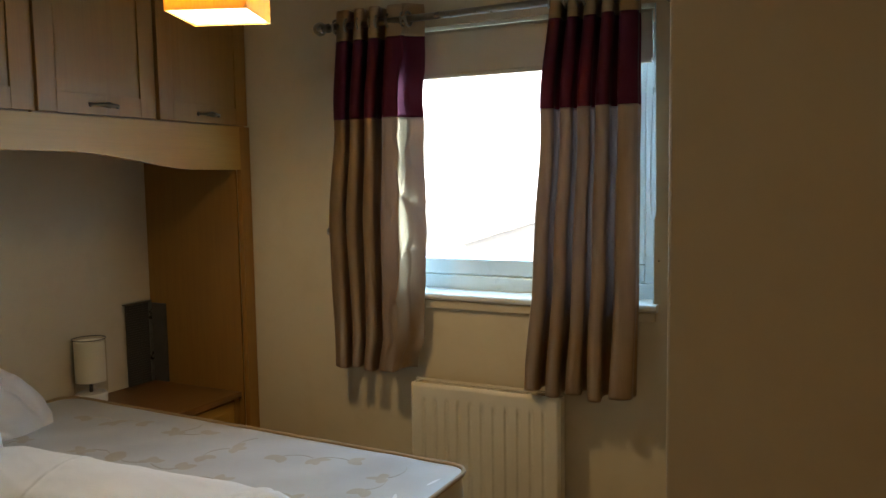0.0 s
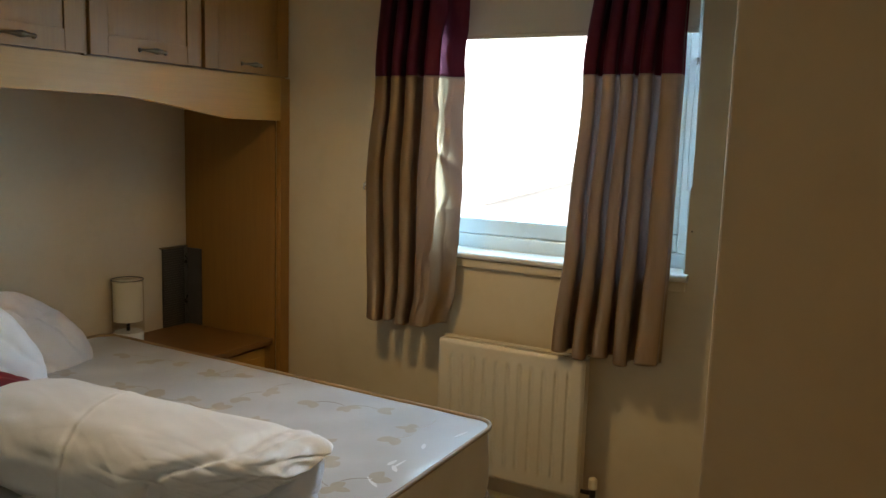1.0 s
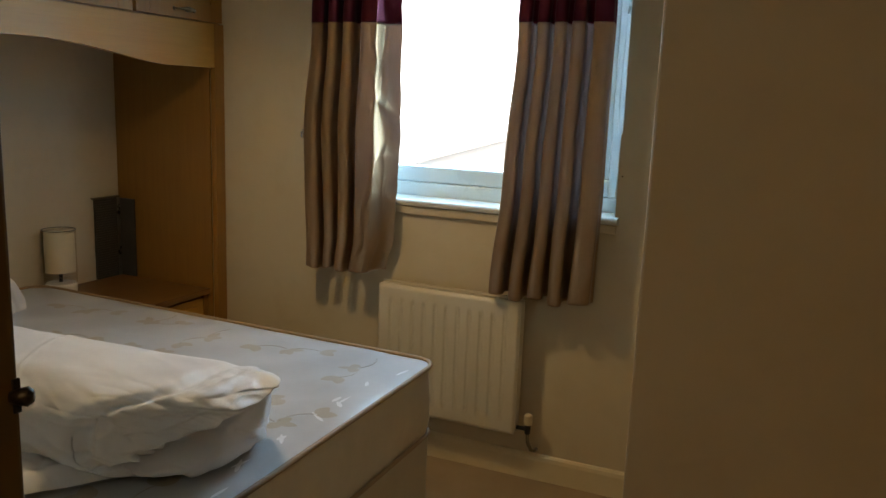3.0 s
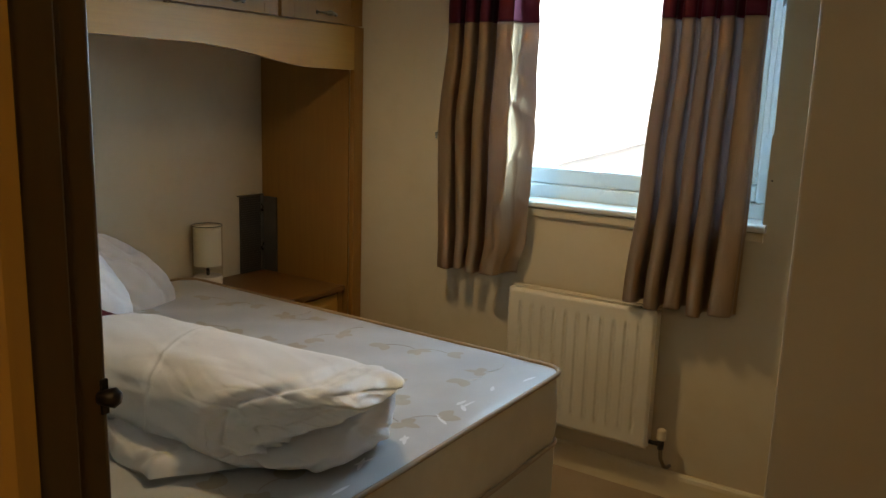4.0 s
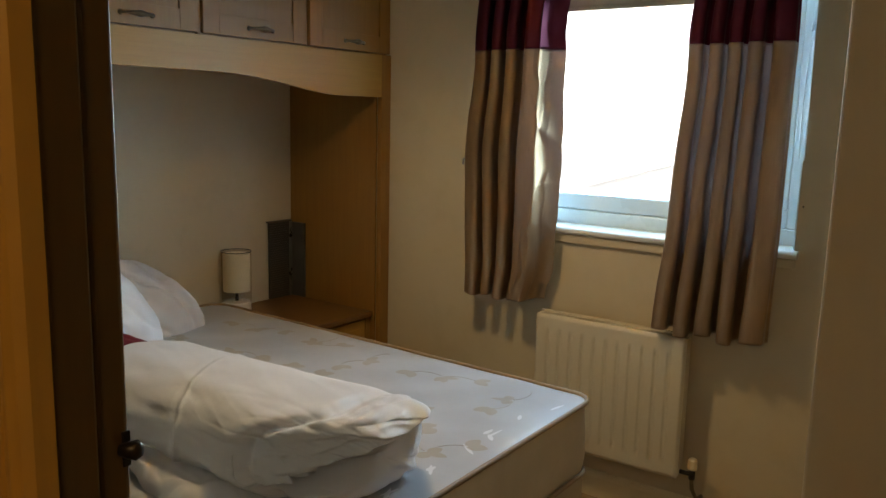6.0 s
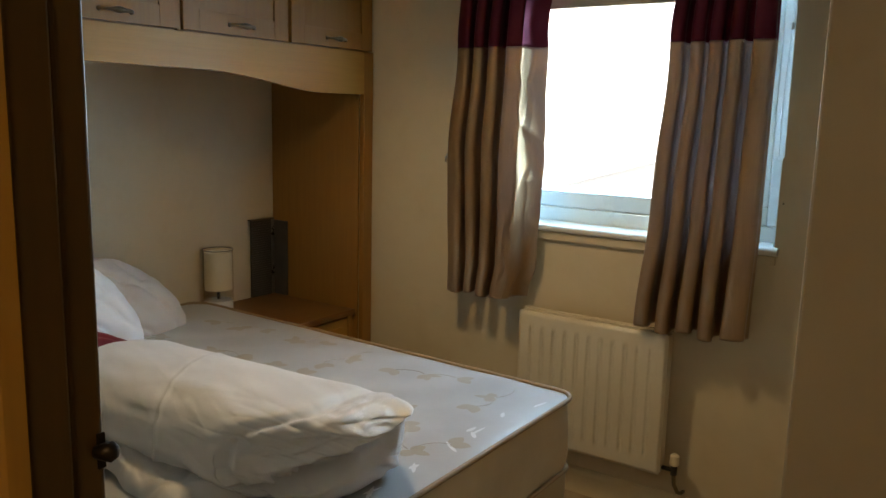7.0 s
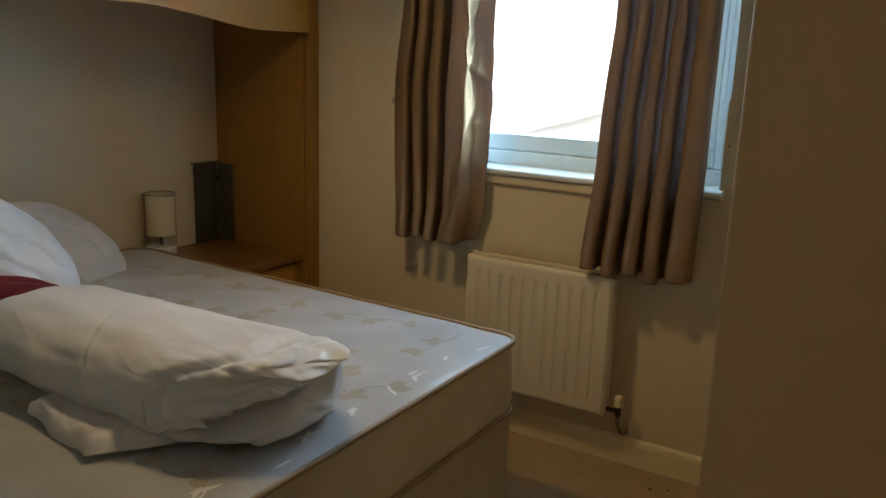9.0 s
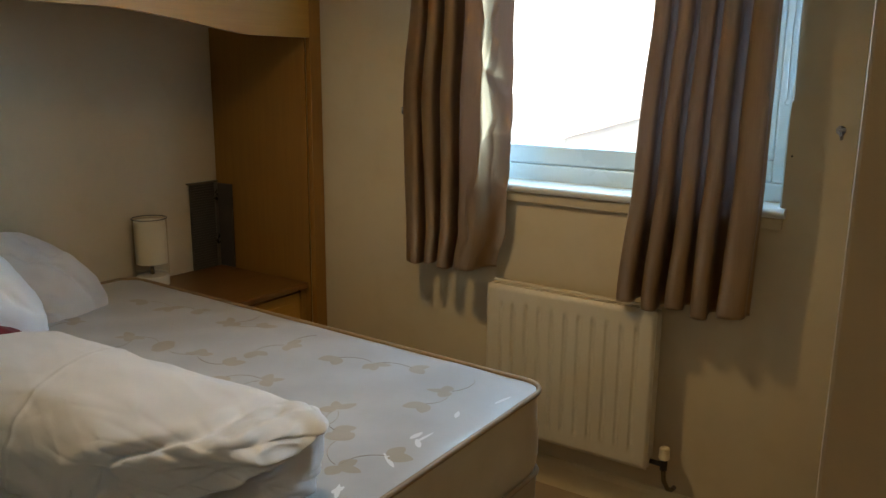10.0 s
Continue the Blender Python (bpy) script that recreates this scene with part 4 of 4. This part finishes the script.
# ---- radiator ----
def radiator():
    r = thing("radiator", (-1.16, 2.73, 0.10), "cream fluted panel radiator with valve under the window", "radiator")
    x0, x1, z0, z1, yf = -1.489, -0.870, 0.214, 0.757, 2.700
    fl, pitch = 11, 0.050
    bm = bmesh.new()

    def f(u, v):
        x, z = x0 + (x1 - x0) * u, z0 + (z1 - z0) * v
        k = (x - (x0 + x1) / 2) / pitch
        w = 0.5 + 0.5 * math.cos(2 * math.pi * k)
        inx = max(0.0, min(1.0, (min(x - x0, x1 - x) - 0.028) / 0.012))
        inz = max(0.0, min(1.0, (min(z - z0, z1 - z) - 0.048) / 0.022))
        edge = max(0.0, 1 - min(x - x0, x1 - x, z - z0, z1 - z) / 0.012)
        groove = max(0.0, 1 - 3.6 * (1 - w)) ** 0.8
        dimple = 0.45 * math.exp(-((min(z - z0, z1 - z) - 0.074) / 0.009) ** 2)
        return (x, yf + 0.0072 * groove * inx * inz * (0.72 + dimple * 1.4) + 0.010 * edge ** 2, z)
    sheet(bm, 244, 60, f)
    part("front_panel", bm, M_RADIATOR, r, smooth=True)
    part("back_panel", boxed(x0 + 0.004, x1 - 0.004, 2.748, 2.760, z0 + 0.004, z1 - 0.004, bevel=0.005), M_RADIATOR, r)
    part("core", boxed(x0 + 0.006, x1 - 0.006, yf + 0.0185, 2.727, z0 + 0.006, z1 - 0.006), M_RADIATOR, r)
    for x in (x0 - 0.002, x1 - 0.001):
        part("side_cover", boxed(x, x + 0.003, 2.710, 2.758, z0 + 0.01, z1 - 0.008, bevel=0.001), M_RADIATOR, r)
    gr = part("top_grille", boxed(x0, x1, 2.711, 2.758, z1 - 0.008, z1 - 0.004), M_RADIATOR, r)
    part("rim", boxed(x0 - 0.001, x1 + 0.002, 2.750, 2.762, z1 - 0.003, z1 + 0.007, bevel=0.003), M_RADIATOR, gr)
    for k in range(30):
        a = x0 + 0.015 + (x1 - x0 - 0.03) * k / 29.5
        part("slot", boxed(a, a + 0.012, 2.718, 2.748, z1 - 0.0038, z1 - 0.0005), M_RADIATOR, gr)
    for x in (x0 + 0.1, x1 - 0.1):
        part("bracket", boxed(x, x + 0.03, 2.761, WIN, z0 + 0.05, z1 - 0.05, bevel=0.002), M_RADIATOR, r)
    bm = bmesh.new()
    vx, vy, vz = -0.822, 2.735, 0.250
    tube(bm, [(x1 - 0.004, vy, vz - 0.012), (vx, vy, vz - 0.012)], 0.0085, 14)
    tube(bm, [(vx, vy, vz - 0.030), (vx, vy, vz + 0.006)], 0.012, 14)
    vl = part("valve", bm, M_BRONZE, r, "dark tarnished valve body", smooth=True)
    part("cap", lathe(bmesh.new(), [(0.014, vz + 0.007), (0.0175, vz + 0.012), (0.0165, vz + 0.045), (0.010, vz + 0.051)], vx, vy, 20), M_GLOSSWHITE, vl, "cream plastic valve cap")
    bm = bmesh.new()
    tube(bm, [(vx, vy, vz - 0.030), (vx + 0.002, vy + 0.004, 0.18), (vx + 0.012, vy + 0.020, 0.145), (vx + 0.018, vy + 0.045, 0.132), (vx + 0.018, WIN, 0.128)], 0.0075, 12)
    part("pipe", bm, M_BRASS, r, smooth=True)
    bm = bmesh.new()
    tube(bm, [(x0 - 0.028, vy, 0.27), (x0 - 0.028, vy, 0.0)], 0.0075, 12)
    tube(bm, [(x0 + 0.004, vy, 0.265), (x0 - 0.028, vy, 0.265)], 0.0085, 12)
    part("pipe", bm, M_PIPE, r, smooth=True)


radiator()


# ---- pendant ----
def pendant():
    x, y, z = -1.575, 1.785, 2.032
    p = thing("pendant_lamp", (x, y, CEIL), "lit amber fabric square pendant shade under the ceiling", "ceiling lamp")
    rot = Matrix.Translation((x, y, 0)) @ Matrix.Rotation(radians(23), 4, "Z")
    h = 0.116
    bm = bmesh.new()
    out = [(-h, -h), (h, -h), (h, h), (-h, h)]
    inn = [(a * 0.985, b * 0.985) for a, b in out]
    z1 = z + 0.23
    rings = [[bm.verts.new((a, b, c)) for a, b in o] for o, c in ((out, z), (out, z1), (inn, z1), (inn, z))]
    for i in range(4):
        for j in range(4):
            bm.faces.new((rings[i][j], rings[i][(j + 1) % 4], rings[(i + 1) % 4][(j + 1) % 4], rings[(i + 1) % 4][j]))
    bmesh.ops.transform(bm, matrix=rot, verts=bm.verts)
    part("shade", bm, M_AMBER, p, "amber slubbed fabric shade")
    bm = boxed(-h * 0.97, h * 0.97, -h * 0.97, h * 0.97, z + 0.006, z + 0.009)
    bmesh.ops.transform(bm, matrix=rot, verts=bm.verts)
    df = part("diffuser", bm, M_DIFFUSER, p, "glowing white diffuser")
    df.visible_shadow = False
    # unseen top, added to keep the bulb's light off the ceiling
    bm = boxed(-h * 0.98, h * 0.98, -h * 0.98, h * 0.98, z1 - 0.006, z1 - 0.003)
    bmesh.ops.transform(bm, matrix=rot, verts=bm.verts)
    part("light_block_top", bm, M_AMBER, p, "added amber fabric top that holds back the bulb's light")
    part("flex", tube(bmesh.new(), [(x, y, z + 0.215), (x, y, CEIL - 0.02)], 0.004, 8), M_WHITEBASE, p)
    part("ceiling_rose", lathe(bmesh.new(), [(0.045, CEIL - 0.002), (0.042, CEIL - 0.016), (0.012, CEIL - 0.026)], x, y, 24), M_WHITEBASE, p)
    part("bulb_holder", lathe(bmesh.new(), [(0.016, z + 0.175), (0.018, z + 0.222)], x, y, 16), M_WHITEBASE, p)


pendant()


# ---- outside ----
def outside():
    bm = box(bmesh.new(), -400, 400, 3.4, 700, -3.3, -3.0)
    tagged(finish("ground", bm, varied("pale_paving", (0.34, 0.33, 0.31), (0.42, 0.41, 0.39), 0.4, 0.9, 0.1, 30)), "pale ground outside, far below the window", kind="structure")
    k = Nodes("overcast_glow")
    k.link(k.ramp(k.noise(0.02, 2, k.coords((1, 1, 1))), [(0.3, (0.88, 0.94, 1.0)), (0.7, (0.96, 0.98, 1.0))]), k.p.inputs["Emission Color"])
    k.set(Emission_Strength=0.8, Roughness=1.0)
    tagged(finish("backdrop", box(bmesh.new(), -160, 160, 140, 141, -3.0, 90), k.m), "white overcast sky low over the horizon", kind="structure")
    h = thing("house", (-11.0, 33.0, -3.0), "far pale rendered house with a pinkish tiled gable roof", "house")
    part("wall", boxed(-14.5, -5.0, 30.5, 40.0, -3.0, -1.0), varied("pale_render", (0.78, 0.76, 0.74), (0.84, 0.82, 0.80), 0.5, 0.9, 0.1, 20), h)
    roof = [(-15.0, -1.15), (-9.75, 0.42), (-4.5, -1.15), (-4.5, -1.4), (-9.75, 0.17), (-15.0, -1.4)]
    part("roof", prism(bmesh.new(), roof, 30.0, 40.5, "y"), varied("pink_tiles", (0.66, 0.58, 0.56), (0.72, 0.64, 0.62), 1.0, 0.9, 0.1, 20), h)
    gable = [(-14.5, -1.0), (-5.0, -1.0), (-9.75, 0.30)]
    part("gable", prism(bmesh.new(), gable, 30.52, 30.9, "y"), bpy.data.materials["pale_render"], h)


outside()


# ---- small marks ----
def speck(x, y, z, r, flat, label):
    """A crumb on the carpet or an old screw hole's plug in the wall."""
    bm = bmesh.new()
    got = bmesh.ops.create_icosphere(bm, subdivisions=1, radius=r)
    for v in got["verts"]:
        v.co = Vector((v.co.x * (1 + 0.3 * math.sin(v.co.y * 900)), v.co.y, v.co.z * 0.4)) if flat else Vector((v.co.x, v.co.y * 0.35, v.co.z))
    bmesh.ops.translate(bm, verts=bm.verts, vec=(x, y, z))
    tagged(finish("crumb" if flat else "screw_plug", bm, M_BRONZE), label, "crumb" if flat else "screw")


speck(-0.652, 2.662, 0.003, 0.007, True, "dark crumb lying on the beige carpet")
speck(-0.592, 2.688, 0.003, 0.006, True, "dark crumb lying on the beige carpet")
speck(0.052, 1.114, 0.893, 0.003, False, "small dark screw plug in the wall")
speck(0.101, 1.114, 0.917, 0.0022, False, "small dark screw plug in the wall")
speck(-0.540, 2.809, 1.26, 0.0035, False, "small dark screw plug in the wall")
